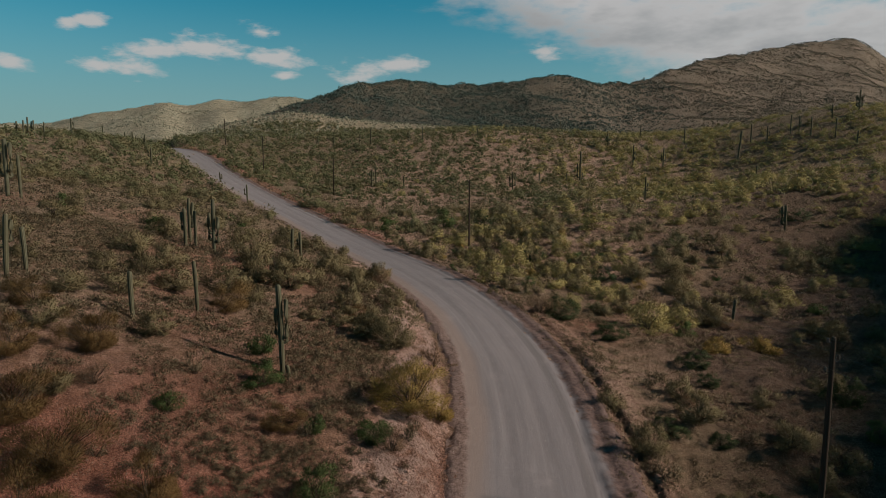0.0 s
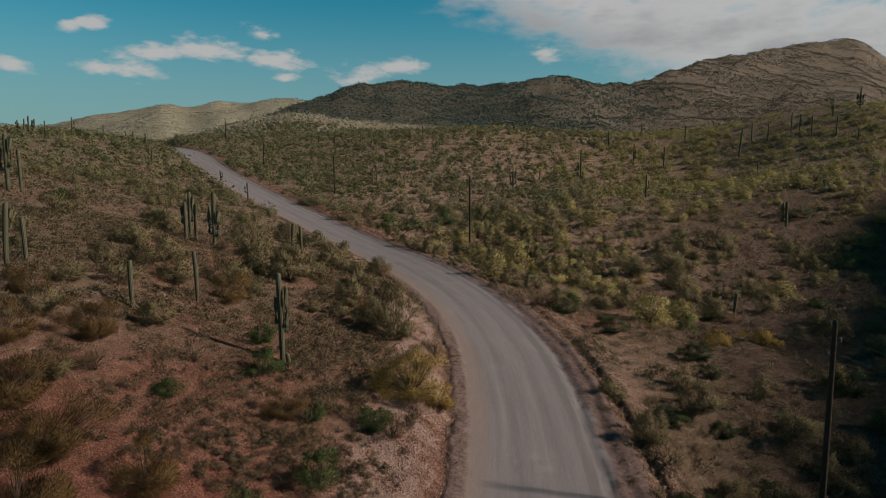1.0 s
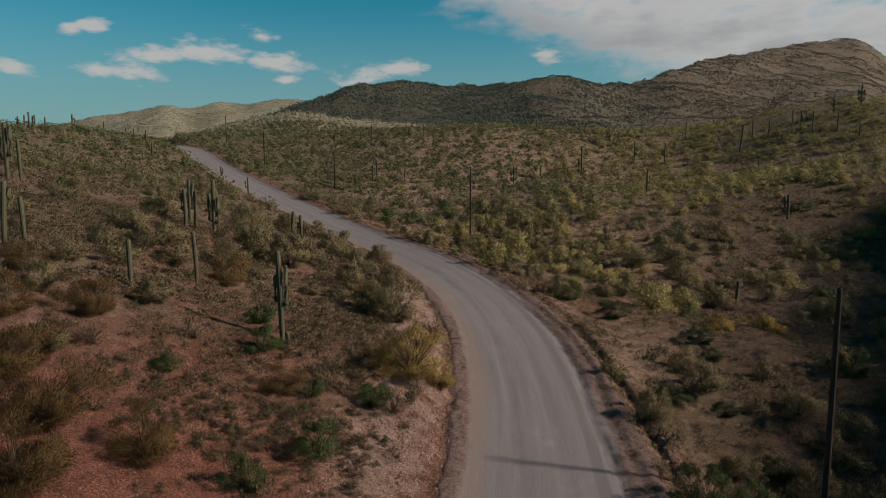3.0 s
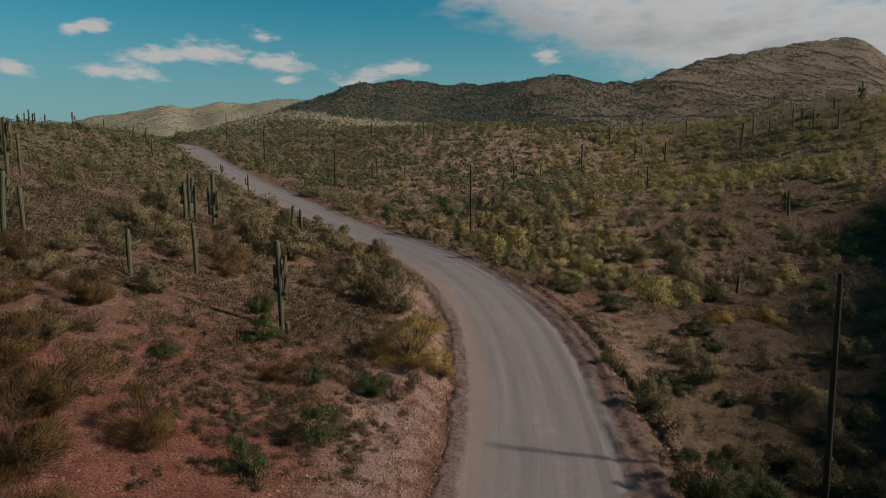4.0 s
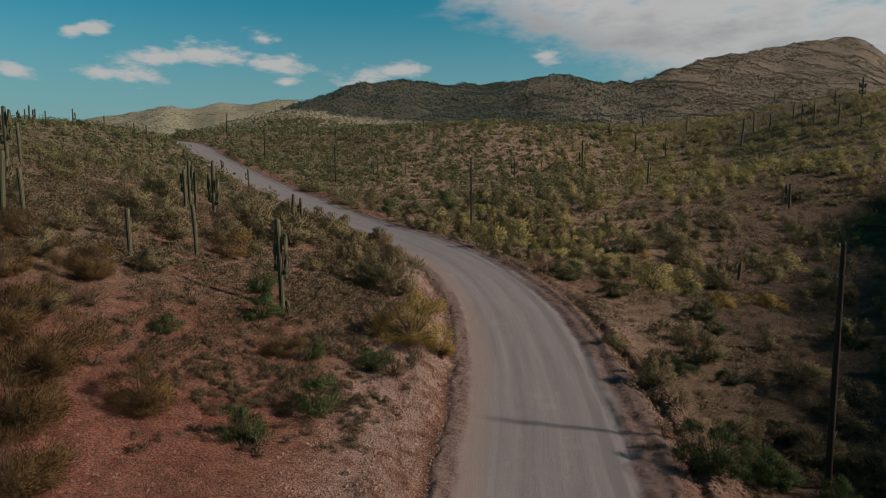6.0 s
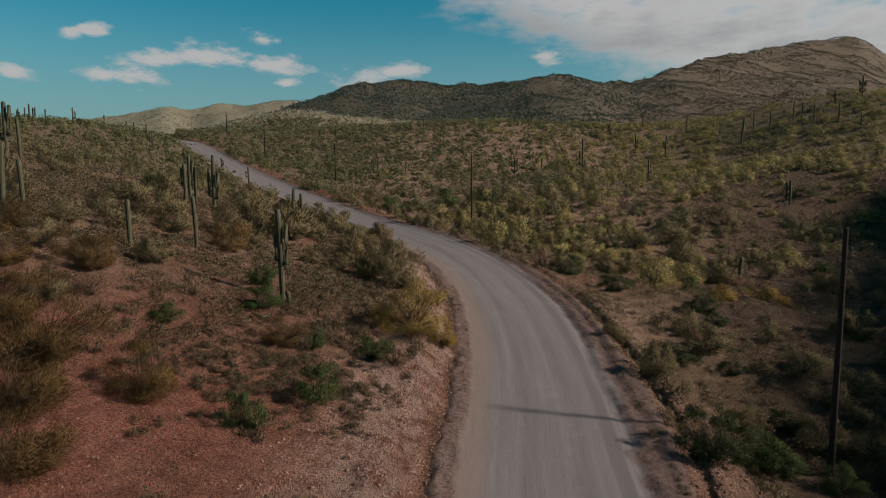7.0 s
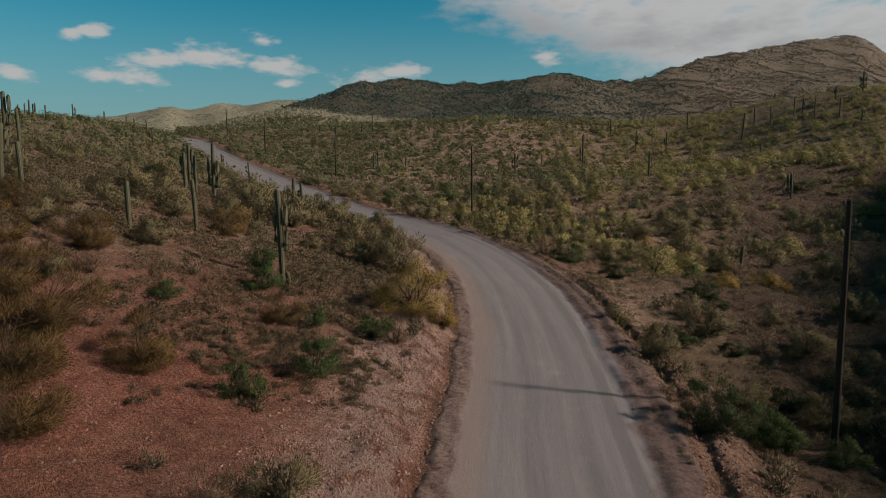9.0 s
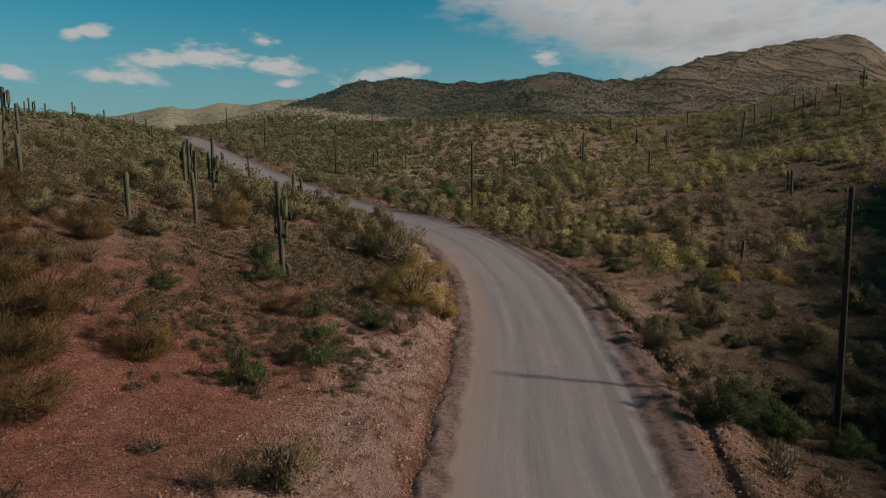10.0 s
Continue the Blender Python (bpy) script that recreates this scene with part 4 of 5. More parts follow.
saguaro(-25.7, 38.0, 2.8, 0.17, (), "armless saguaro on the red bank")
saguaro(-23.5, 56.6, 3.5, 0.19, [(170, 1.6, 0.12, 1.3, 0.13)], "saguaro in a cluster beside the road")
saguaro(-23.9, 58.6, 4.2, 0.20, [(10, 1.5, 0.15, 2.0, 0.14), (60, 1.8, 0.12, 1.4, 0.13)], "saguaro in a cluster beside the road")
saguaro(-22.9, 57.4, 3.4, 0.17, (), "slender saguaro in a cluster beside the road")
saguaro(-21.0, 56.8, 5.0, 0.21, [(180, 1.3, 0.26, 1.7, 0.15), (0, 1.1, 0.28, 1.9, 0.16), (20, 1.7, 0.2, 1.3, 0.13), (200, 1.9, 0.15, 1.6, 0.13)], "candelabra saguaro with four upturned arms")
saguaro(-15.3, 62.7, 3.3, 0.21, (), "short thick saguaro above the road's edge")
saguaro(-14.8, 64.3, 2.9, 0.19, [(180, 1.6, 0.15, 0.3, 0.12)], "short thick saguaro above the road's edge")
saguaro(-44.6, 64.1, 5.9, 0.26, [(180, 2.2, 0.5, 1.8, 0.18), (0, 2.6, 0.5, 2.4, 0.18), (60, 2.0, 0.45, 1.2, 0.16)], "large many-armed saguaro on the crest of the bank")
saguaro(-43.8, 64.9, 4.5, 0.20, (), "slender saguaro beside a many-armed one")
saguaro(59.0, 107.2, 4.4, 0.26, [(180, 1.2, 0.55, 2.4, 0.22)], "forked saguaro on the bare slope")
saguaro(29.6, 62.4, 2.4, 0.20, (), "leaning saguaro in the valley brush", (0, 5))
saguaro(38.0, 174.0, 9.0, 0.30, [(180, 1.8, 0.7, 3.2, 0.22), (0, 1.4, 0.5, 1.2, 0.2)], "very tall saguaro with upturned arms in the valley")
saguaro(17.2, 155.0, 4.8, 0.24, [(180, 1.3, 0.7, 1.8, 0.2), (0, 1.5, 0.7, 2.2, 0.2)], "three-armed saguaro in the valley brush")
saguaro(85.2, 182.0, 8.6, 0.32, (), "tall leaning saguaro pole on the slope", (0, 5))
saguaro(123.2, 188.2, 6.8, 0.30, [(180, 2.0, 1.0, 2.4, 0.24), (0, 2.0, 1.0, 2.2, 0.24), (200, 2.6, 0.5, 1.6, 0.2), (20, 2.6, 0.5, 1.6, 0.2)], "many-armed candelabra saguaro on the crest")
# plain ones: x, y, height
VALLEY_SAGUAROS = [(-17.1, 160, 4.5), (-17.6, 154.9, 4.3), (-9.8, 156.1, 2.9), (26.4, 172.2, 2.8), (34.4, 175, 2.6), (58.1, 192.4, 6.7), (65.8, 188.1, 6.4), (43.7, 135.1, 5.1),
                   (54.6, 209, 5.6), (70.8, 226.8, 4.6), (79.1, 207.1, 5.7), (-28.2, 214.5, 3.4), (-24.2, 211.8, 5.7), (-42.3, 214.1, 3.3), (-11.5, 213.5, 3.6), (-6.9, 212.4, 4.8),
                   (11.8, 217.9, 3.0), (33.4, 228.9, 3.4), (44, 237.7, 4.2), (-36.8, 213.2, 3.2), (25.3, 229.2, 3.2), (106.1, 439.9, 6.7)]
CREST_SAGUAROS = [(-92.2, 137, 2.6), (-90.2, 136.1, 3.0), (-86.9, 132.6, 4.0), (-86.8, 134.3, 3.4), (-87, 138.1, 3.0), (-90.1, 153.5, 4.2), (-84.3, 156.8, 3.4), (-76, 151.2, 2.8), (-78.4, 159.8, 3.0),
                  (-75.9, 161, 3.1), (-61.2, 132.1, 3.4), (-48.8, 137.4, 2.2), (-37.6, 120.1, 3.6), (-103, 128, 4.5), (-98, 133, 3.2)]
SLOPE_SAGUAROS = [(92.9, 190.7, 5.9), (80.8, 161.9, 3.2), (95.7, 186.6, 5.3), (102.9, 187.5, 5.8), (104, 185, 5.4), (105.3, 181.1, 5.6), (108.6, 175, 5.4), (115.9, 189.1, 4.2), (109.1, 166.4, 3.9)]
for rows, words in ((VALLEY_SAGUAROS, "saguaro standing in the valley scrub"), (CREST_SAGUAROS, "saguaro on the crest against the sky"), (SLOPE_SAGUAROS, "saguaro among yellow-green brush on the slope")):
    for x, y, h in rows:
        rad = 0.14 + 0.018 * h
        arms = [(dice.choice([0, 180]) + dice.uniform(-30, 30), h * dice.uniform(0.3, 0.5), dice.uniform(0.3, 0.6), h * dice.uniform(0.15, 0.35), rad * 0.7) for _ in range(dice.choice([0, 0, 0, 1, 2]))]
        saguaro(x, y, h, rad, arms, words)

# ---- shrubs that stand out: x, y, scale, stretch upwards ----
GOLDEN = [(23.0, 50.7, 1.1, 1.1), (27.5, 52.5, 1.5, 0.9), (-0.35, 33.9, 0.85, 1.15)]
GOLD = [(-1.9, 33.6, 1.12, 0.85)]
TAWNY = [(-11.1, 22.2, 0.9, 1.1), (-15.0, 22.6, 1.25, 1.05), (-11.7, 16.0, 1.12, 1.0), (-13.6, 19.0, 1.2, 1.0), (-17.8, 24.6, 1.2, 1.0), (-18.1, 31.5, 1.05, 1.1), (-15, 42.1, 1.05, 0.9), (-8, 29.5, 0.72, 0.85), (-6.4, 46.5, 0.7, 0.9),
         (-20.5, 28.6, 0.9, 1.0), (-22.5, 33.5, 0.85, 0.9)]
CREOSOTE = [(-3.5, 42.4, 1.5, 1.25), (-5.7, 43.4, 1.4, 1.1), (20.4, 34.8, 1.3, 0.8), (21.3, 39.9, 0.8, 1.0), (16.0, 40.5, 0.95, 1.0), (26.3, 41.2, 1.1, 0.9), (19.0, 28.4, 0.75, 0.8), (20.5, 30.0, 0.8, 0.8), (22.4, 33.0, 0.9, 0.9), (18.2, 25.1, 0.5, 0.8), (30.0, 83.0, 2.0, 0.9), (29.4, 76.4, 1.7, 0.9), (36.0, 71.0, 1.3, 0.9), (-16.3, 46.4, 1.4, 0.9), (-14.2, 58.4, 1.5, 0.9), (-18.9, 42.8, 1.35, 0.9), (-4.3, 15.2, 0.75, 0.95), (-7.4, 48.5, 1.1, 1.3), (-17.6, 27.2, 0.95, 0.9), (-17.4, 56, 1.7, 1.05), (-12.8, 51.4, 1.75, 0.95), (-25.1, 50.2, 1.65, 0.8), (42.6, 96, 2.1, 1), (28.2, 73.7, 1.9, 0.9), (25, 79.4, 1.75, 0.95), (-22.5, 36.6, 1.1, 0.9),
            (-16.5, 35, 1.05, 0.9), (-20.8, 31.8, 0.95, 0.9), (-21.2, 47.2, 1.55, 0.8), (-20.6, 39.1, 1.15, 0.8), (-7.6, 44.6, 0.9, 0.8), (-9.9, 44.7, 0.8, 0.8)]
DRY = [(-6.5, 24.4, 0.85, 0.9), (-0.6, 41.5, 1.2, 1.3), (-5.8, 14.4, 0.85, 1.1), (8.9, 56.6, 1.45, 1.4), (-12.5, 113, 2.2, 0.8), (16.3, 39.7, 0.75, 1.1), (-16.6, 28.7, 1.1, 0.95), (-2.5, 29.3, 1.2, 0.85), (-16, 112, 2.0, 0.8), (24.0, 70.0, 1.2, 1.0)]
GREEN = [(10.7, 23.9, 1.55, 1.2), (13.5, 35.8, 1.3, 0.65), (16.4, 35.1, 1.0, 0.7), (18.8, 42.7, 1.0, 0.85), (19.6, 47.1, 1.45, 0.8), (10.9, 57.6, 2.15, 0.9), (-7.4, 21.8, 0.85, 1.35), (-5.4, 24.8, 1.05, 1.2), (-9.9, 33, 1.15, 0.9), (-10.9, 37, 1.05, 1.2), (-6.4, 29.8, 0.7, 1.1), (-3.6, 30, 1.3, 0.75), (-13.2, 28.7, 0.9, 0.75),
         (16.5, 29.4, 1.1, 0.8), (14.3, 52.8, 1.8, 0.7)]
GREEN += [(7.1, 111.5, 2.2, 1.4), (0.1, 111.7, 2.1, 1.2), (-9.5, 107.4, 2.4, 0.65), (62.7, 111.5, 2.8, 0.75), (26.6, 39.7, 1.4, 1.1),
          (20.5, 78.4, 2.1, 0.85), (13, 90, 2, 0.9)]
BURSAGE = [(14.4, 41.8, 1.3, 1.5), (15.6, 43.5, 1.3, 1.5), (18.0, 35.1, 1.5, 1.3), (11.2, 30.1, 1.6, 1.5), (11.0, 19.6, 2.2, 1.0), (29.1, 66.9, 3.0, 1.1), (-6.9, 29.3, 1.1, 1.6), (-6.3, 30.5, 1.2, 1.6), (-6.7, 21.1, 1.35, 1.2), (-7.9, 16, 0.9, 1.5), (-4.1, 15.0, 1.5, 1.5), (10.9, 31.1, 1.2, 1.4), (-1.6, 30.9, 1.4, 1.4), (-14.1, 24, 0.85, 1.5), (-13.5, 32.8, 1.4, 1.5), (-4.9, 15.4, 1.2, 1.6), (9.6, 27.0, 1.0, 1.3), (12.0, 19.0, 1.5, 1.2)]
PALOVERDE = [(38.0, 69.3, 1.3, 0.75), (41.3, 110.9, 1.05, 1.3), (51.6, 120.3, 1.25, 1.1), (46.5, 116.5, 1.0, 1.3), (23.7, 120, 1.3, 1.1), (19.2, 57.2, 1.35, 0.85), (5, 67.3, 1.0, 1.2), (9.9, 87.9, 1.2, 1.3), (4.9, 84, 1.1, 1.2), (-1.6, 93.9, 1.3, 1), (26.2, 108.3, 1.7, 0.8), (40.8, 117.1, 1.55, 0.85), (70.6, 172.6, 2.4, 0.85), (8.5, 76, 1.1, 1.1), (12, 70, 1.0, 0.9)]
TAKEN = []
for kind, rows in (("golden", GOLDEN), ("gold", GOLD), ("tawny", TAWNY), ("creosote", CREOSOTE), ("dry", DRY), ("green", [g for g in GREEN if g[0] < 5]), ("evergreen", [(g[0], g[1], 0.5 * g[2], g[3]) for g in GREEN if g[0] >= 5]), ("bursage", BURSAGE), ("paloverde", PALOVERDE)):
    for x, y, k, tall in rows:
        plant(kind, x, y, k, None, tall)
        TAKEN.append((x, y, k * SHRUBS[kind][0]))
TAKEN = np.array(TAKEN)

# ---- scattered growth ----
def clear(rows, room):
    """Leaves out places inside a shrub that already stands there."""
    d = np.hypot(rows[:, None, 0] - TAKEN[None, :, 0], rows[:, None, 1] - TAKEN[None, :, 1]) - TAKEN[None, :, 2]
    return rows[d.min(1) > room]


def nearest(rows, count):
    order = np.argsort(np.hypot(rows[:, 0], rows[:, 1] - 10))
    return rows[order[:count]], rows[order[count:]]


def with_scale(rows, lo, hi):
    return np.column_stack([rows, dice.uniform(lo, hi, len(rows))])


def bushes(x, y, off):
    """How thickly the larger bushes stand: bare near the foot of the bank and on the shaded slope."""
    r = np.hypot(x, y)
    clump = np.clip(0.5 + 0.75 * rough(x, y, 15, 3, 41), 0, 1)
    bare = smoothstep(34, 50, x) * smoothstep(150, 110, r) * smoothstep(55, 70, y)
    foot = np.maximum(smoothstep(30, 24, r), 0.93 * smoothstep(48, 40, r) * smoothstep(4, 0, off))
    upper = smoothstep(-4, -12, x) * smoothstep(24, 34, r) * smoothstep(110, 80, r)
    clump = np.maximum(clump, 0.5 * smoothstep(110, 150, r))
    slope = smoothstep(0.28, 0.42, x / np.maximum(y, 1)) * smoothstep(100, 130, r)
    bank = np.where((off < 0) & (y < 42), smoothstep(8.0, 9.5, -off), 1)
    return bank * (1 - 0.55 * slope) * (1 - 0.3 * upper) * np.clip(0.15 + 0.85 * clump, 0, 1) * (1 - 0.55 * bare) * (1 - 0.95 * foot) * (0.45 + 0.55 * np.maximum(0.2 * upper, smoothstep(40, 90, r)))


def low_cover(x, y, off):
    r = np.hypot(x, y)
    return np.clip(0.72 + 0.45 * rough(x, y, 6, 3, 47), 0, 1) * (0.10 + 0.90 * smoothstep(20, 29, r)) * np.where((off < 0) & (y < 50), smoothstep(6.0, 9.0, -off), 1)


def uphill(x, y, off):
    return low_cover(x, y, off) * smoothstep(-2, -6, off)


def yellow(x, y, off):
    """Palo verde stands along the wash and on the far slope."""
    b = np.degrees(np.arctan2(x, y))
    r = np.hypot(x, y)
    return (0.3 * smoothstep(-8, -2, b) + 0.2 * smoothstep(-2, 3, b) * smoothstep(90, 110, r) + 0.5 * smoothstep(5, 12, b)) * np.clip(0.5 + 0.9 * rough(x, y, 24, 3, 55), 0, 1) * smoothstep(60, 80, r) * (1 - 0.85 * smoothstep(24, 28, b) * smoothstep(150, 120, r))


near, rest = nearest(clear(np.vstack([scatter(11000, 22, 300, bushes, 1.6), scatter(9500, 140, 300, bushes, 2.0)]), 0.3), 290)
for x, y, z in near:
    plant("creosote" if dice.rand() < 0.8 else dice.choice(["dry", "green"]), x, y, dice.uniform(0.55, 1.3), z)
mid = (1.35, 1.45, 16, 5, 620, 0.16, 0.06, 0.3, 0.05, 0.55)
far_dome = (1.3, 1.4, 8, 5, 64, 0.30, 0.175, 0.25, 0.05, 0.8)


def beyond(rows, edge):
    r = np.hypot(rows[:, 0], rows[:, 1])
    return rows[r < edge], rows[r >= edge]


middle, distant = beyond(rest, 125)
fresh = dice.rand(len(middle)) < 0.4
thicket("creosote_thicket", with_scale(middle[~fresh], 0.65, 1.5), mid, 7, "creosote scrub spread over the valley and slopes", "shrubs", LEAF["creosote"])
thicket("valley_green_scrub", with_scale(middle[fresh], 0.65, 1.5), mid, 7, "green scrub spread over the valley and slopes", "shrubs", LEAF["valley"])
aside = np.degrees(np.arctan2(distant[:, 0], distant[:, 1]))
olive = dice.rand(len(distant)) < 0.72 - 0.6 * smoothstep(6, 17, aside)
sunny = ~olive & (dice.rand(len(distant)) < 0.7 * smoothstep(8, 17, aside))
thicket("distant_yellow_scrub", with_scale(distant[sunny], 0.5, 1.3), far_dome, 7, "yellow-green scrub on the slope east of the valley", "shrubs", LEAF["paloverde"])
thicket("distant_creosote", with_scale(distant[~olive & ~sunny], 0.45, 1.2), far_dome, 7, "olive creosote scrub crowding the far valley", "shrubs", LEAF["creosote"])
thicket("distant_green_scrub", with_scale(distant[olive], 0.45, 1.2), far_dome, 7, "dark green scrub crowding the far valley", "shrubs", LEAF["valley"])
near, rest = nearest(clear(np.vstack([scatter(5200, 13, 62, low_cover, 1.1), scatter(13000, 22, 66, uphill, 1.1), scatter(9500, 55, 140, low_cover, 1.1)]), 0.15), 300)
for x, y, z in near:
    plant("bursage", x, y, dice.uniform(0.35, 0.85), z)
close, rest = beyond(rest, 40)
thicket("bursage_tufts", with_scale(close, 0.5, 1.15), (0.42, 0.40, 9, 5, 120, 0.09, 0.024, 0.15, 0.04, 0.3), 7, "grey-green bursage tufts over the stony bank", "shrubs", LEAF["bursage"])
middle, distant = beyond(rest, 72)
thicket("bursage_cover", with_scale(middle, 0.5, 1.15), (0.44, 0.42, 7, 5, 58, 0.12, 0.036, 0.15, 0.04, 0.35), 7, "low bursage cover on stony ground", "shrubs", LEAF["bursage"])
thicket("distant_bursage_cover", with_scale(distant, 0.6, 1.7), (0.5, 0.40, 8, 5, 20, 0.15, 0.060, 0.15, 0.05, 0.6), 7, "low grey bursage cover farther up the valley", "shrubs", LEAF["bursage"])
near, rest = nearest(clear(scatter(7000, 60, 290, yellow, 2.5), 0.5), 150)
for x, y, z in near:
    plant("paloverde" if dice.rand() < 0.93 else "golden", x, y, dice.uniform(0.5, 1.0), z)
thicket("palo_verde_thicket", with_scale(rest, 0.6, 1.5), (1.35, 1.35, 13, 5, 180, 0.19, 0.088, 0.3, 0.05, 0.65), 7, "yellow-green palo verde scrub in the valley", "shrubs", LEAF["paloverde"])

# the far hills: denser and darker behind, fine and brown to the east, sparse and small on the pale ridge
def hill(count, near, far, low, high, sheet):
    """Random places on one of the hills: distances, bearings, and which sheet of land must lie on top."""
    r = np.sqrt(dice.uniform(near ** 2, far ** 2, count))
    b = np.radians(dice.uniform(low, high, count) + dice.normal(0, 2.2, count))
    x, y = r * np.sin(b), r * np.cos(b)
    sheets, _, _ = base_land(x, y, True)
    keep = np.isin(np.array(sheets).argmax(0), sheet) & (dice.rand(count) < np.clip(0.65 + 0.7 * rough(x, y, 50, 4, 61), 0.1, 1)) & (np.abs(from_road(x, y)[0]) > HALF + 5)
    return np.column_stack([x[keep], y[keep], land(x[keep], y[keep]) - 0.05])


tiny = (1.3, 1.1, 7, 4, 9, 0.85, 0.45, 0.3, 0.05, 0.8)
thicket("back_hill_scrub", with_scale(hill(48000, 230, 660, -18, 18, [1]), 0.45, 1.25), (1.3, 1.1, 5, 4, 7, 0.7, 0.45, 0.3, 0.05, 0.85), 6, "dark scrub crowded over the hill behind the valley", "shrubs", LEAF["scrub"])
thicket("east_hill_scrub", with_scale(hill(80000, 230, 1160, 17, 37, [1]), 0.35, 1.2), (1.3, 1.1, 5, 4, 5, 0.8, 0.5, 0.3, 0.05, 0.85), 6, "brown scrub dotted over the eastern hill", "shrubs", LEAF["brownscrub"])
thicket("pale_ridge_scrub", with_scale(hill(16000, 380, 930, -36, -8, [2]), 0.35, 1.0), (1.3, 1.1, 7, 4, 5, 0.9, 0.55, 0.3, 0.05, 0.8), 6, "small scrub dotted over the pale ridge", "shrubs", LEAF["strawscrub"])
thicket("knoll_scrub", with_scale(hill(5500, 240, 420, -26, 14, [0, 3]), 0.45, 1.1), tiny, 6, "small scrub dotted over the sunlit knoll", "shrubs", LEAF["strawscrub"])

# larger bushes along the skyline of the back hills
b = dice.uniform(-16, 35, 230)
r = knots(BACK_RIDGE, b, 1) + dice.uniform(-30, 4, 230)
x, y = r * np.sin(np.radians(b)), r * np.cos(np.radians(b))
thicket("skyline_scrub", with_scale(np.column_stack([x, y, land(x, y) - 0.1]), 0.5, 1.9), far_dome, 7, "scattered larger bushes along the hill crest", "shrubs", LEAF["scrub"])


# dry grass: thin upright blades in patches
def grass(count):
    rows = scatter(count, 12.5, 60, lambda x, y, off: np.clip(0.25 + 1.1 * rough(x, y, 3.5, 3, 81), 0, 1) * smoothstep(60, 25, np.hypot(x, y)), 1.6)
    n = len(rows)
    way = dice.normal(0, 0.35, (n, 3)) + np.array([0, 0, 1])
    way /= np.linalg.norm(way, axis=1)[:, None]
    a = dice.uniform(0, 2 * math.pi, n)
    wide = np.column_stack([np.cos(a), np.sin(a), np.zeros(n)]) * dice.uniform(0.004, 0.010, (n, 1))
    long = dice.uniform(0.06, 0.24, (n, 1))
    verts = np.concatenate([rows - wide, rows + wide, rows + way * long], 1).reshape(-1, 3)
    return tagged(new("dry_grass", big_mesh("dry_grass", verts, np.arange(3 * n).reshape(-1, 3), LEAF["grass"])), "thin dry reddish grass on bare soil", "grass", kind="stuff")


grass(700000)

# ---- stones ----
def stone_shape(seed):
    """An angular stone about one unit across."""
    rng = np.random.RandomState(seed)
    v = np.array([(x, y, z) for z in (-1, 1) for y in (-1, 1) for x in (-1, 1)], float) * 0.36
    f = np.array([(0, 2, 3), (0, 3, 1), (4, 5, 7), (4, 7, 6), (0, 1, 5), (0, 5, 4), (2, 6, 7), (2, 7, 3), (0, 4, 6), (0, 6, 2), (1, 3, 7), (1, 7, 5)])
    v[4:, :2] *= rng.uniform(0.45, 0.9)
    v = (v + rng.uniform(-0.13, 0.13, (8, 3))) * rng.uniform(0.7, 1.25, 3) * (1, 0.85, 0.6)
    return v, f


STONES = [stone_shape(s) for s in range(8)]


def rubble(name, rows, label, material=STONE):
    """rows: x, y, z, size. Many stones in one mesh."""
    which, turn = dice.randint(0, 8, len(rows)), dice.uniform(0, 2 * math.pi, len(rows))
    verts, tris, n = [], [], 0
    for w in range(8):
        sel = np.where(which == w)[0]
        v, f = STONES[w]
        c, s, k = np.cos(turn[sel])[:, None], np.sin(turn[sel])[:, None], rows[sel, 3][:, None]
        block = np.stack([rows[sel, 0][:, None] + k * (v[:, 0] * c - v[:, 1] * s), rows[sel, 1][:, None] + k * (v[:, 0] * s + v[:, 1] * c), rows[sel, 2][:, None] + k * (v[:, 2] - 0.02)], -1)
        verts.append(block.reshape(-1, 3))
        tris.append((f[None] + (np.arange(len(sel)) * 8)[:, None, None] + n).reshape(-1, 3))
        n += 8 * len(sel)
    return tagged(new(name, big_mesh(name, np.concatenate(verts), np.concatenate(tris), material)), label, "stones", kind="stuff")


def along_road(count, low, high, first, last, power=1.0):
    """Places beside the road: distance right of its middle between low and high (minus: left)."""
    k = dice.randint(np.searchsorted(LINE[:, 3], first), np.searchsorted(LINE[:, 3], last), count)
    off = low + (high - low) * dice.rand(count) ** power
    slip = dice.uniform(-0.6, 0.6, count)
    x, y = LINE[k, 0] + SIDE[k, 0] * off - SIDE[k, 1] * slip, LINE[k, 1] + SIDE[k, 1] * off + SIDE[k, 0] * slip
    return np.column_stack([x, y, land(x, y)])


def sized(rows, small, large, power=3.0):
    return np.column_stack([rows, small + (large - small) * dice.rand(len(rows)) ** power])


START = NEAR_RUN
rubble("bank_rubble", np.vstack([sized(along_road(9000, -HALF - 0.9, -HALF - 6.5, START - 2, START + 30, 1.1), 0.02, 0.22, 7.0), sized(along_road(5200, -HALF - 0.25, -HALF - 1.7, START - 2, START + 60), 0.025, 0.13, 3.0)]), "pale broken stones down the cut bank", PALE_STONE)
rubble("shoulder_rubble", np.vstack([sized(along_road(4600, HALF + 1.9, HALF + 4.8, START - 4, START + 60), 0.03, 0.24, 3.0), sized(along_road(1500, HALF + 2.4, HALF + 4.2, START + 40, START + 190), 0.10, 0.40)]), "broken stones along the road's right shoulder")
loose = along_road(6500, HALF + 0.2, HALF + 1.9, START - 4, START + 60)
loose[:, 2] += 0.09
rubble("shoulder_gravel", sized(loose, 0.02, 0.09, 3.0), "small loose stones on the earth shoulder")
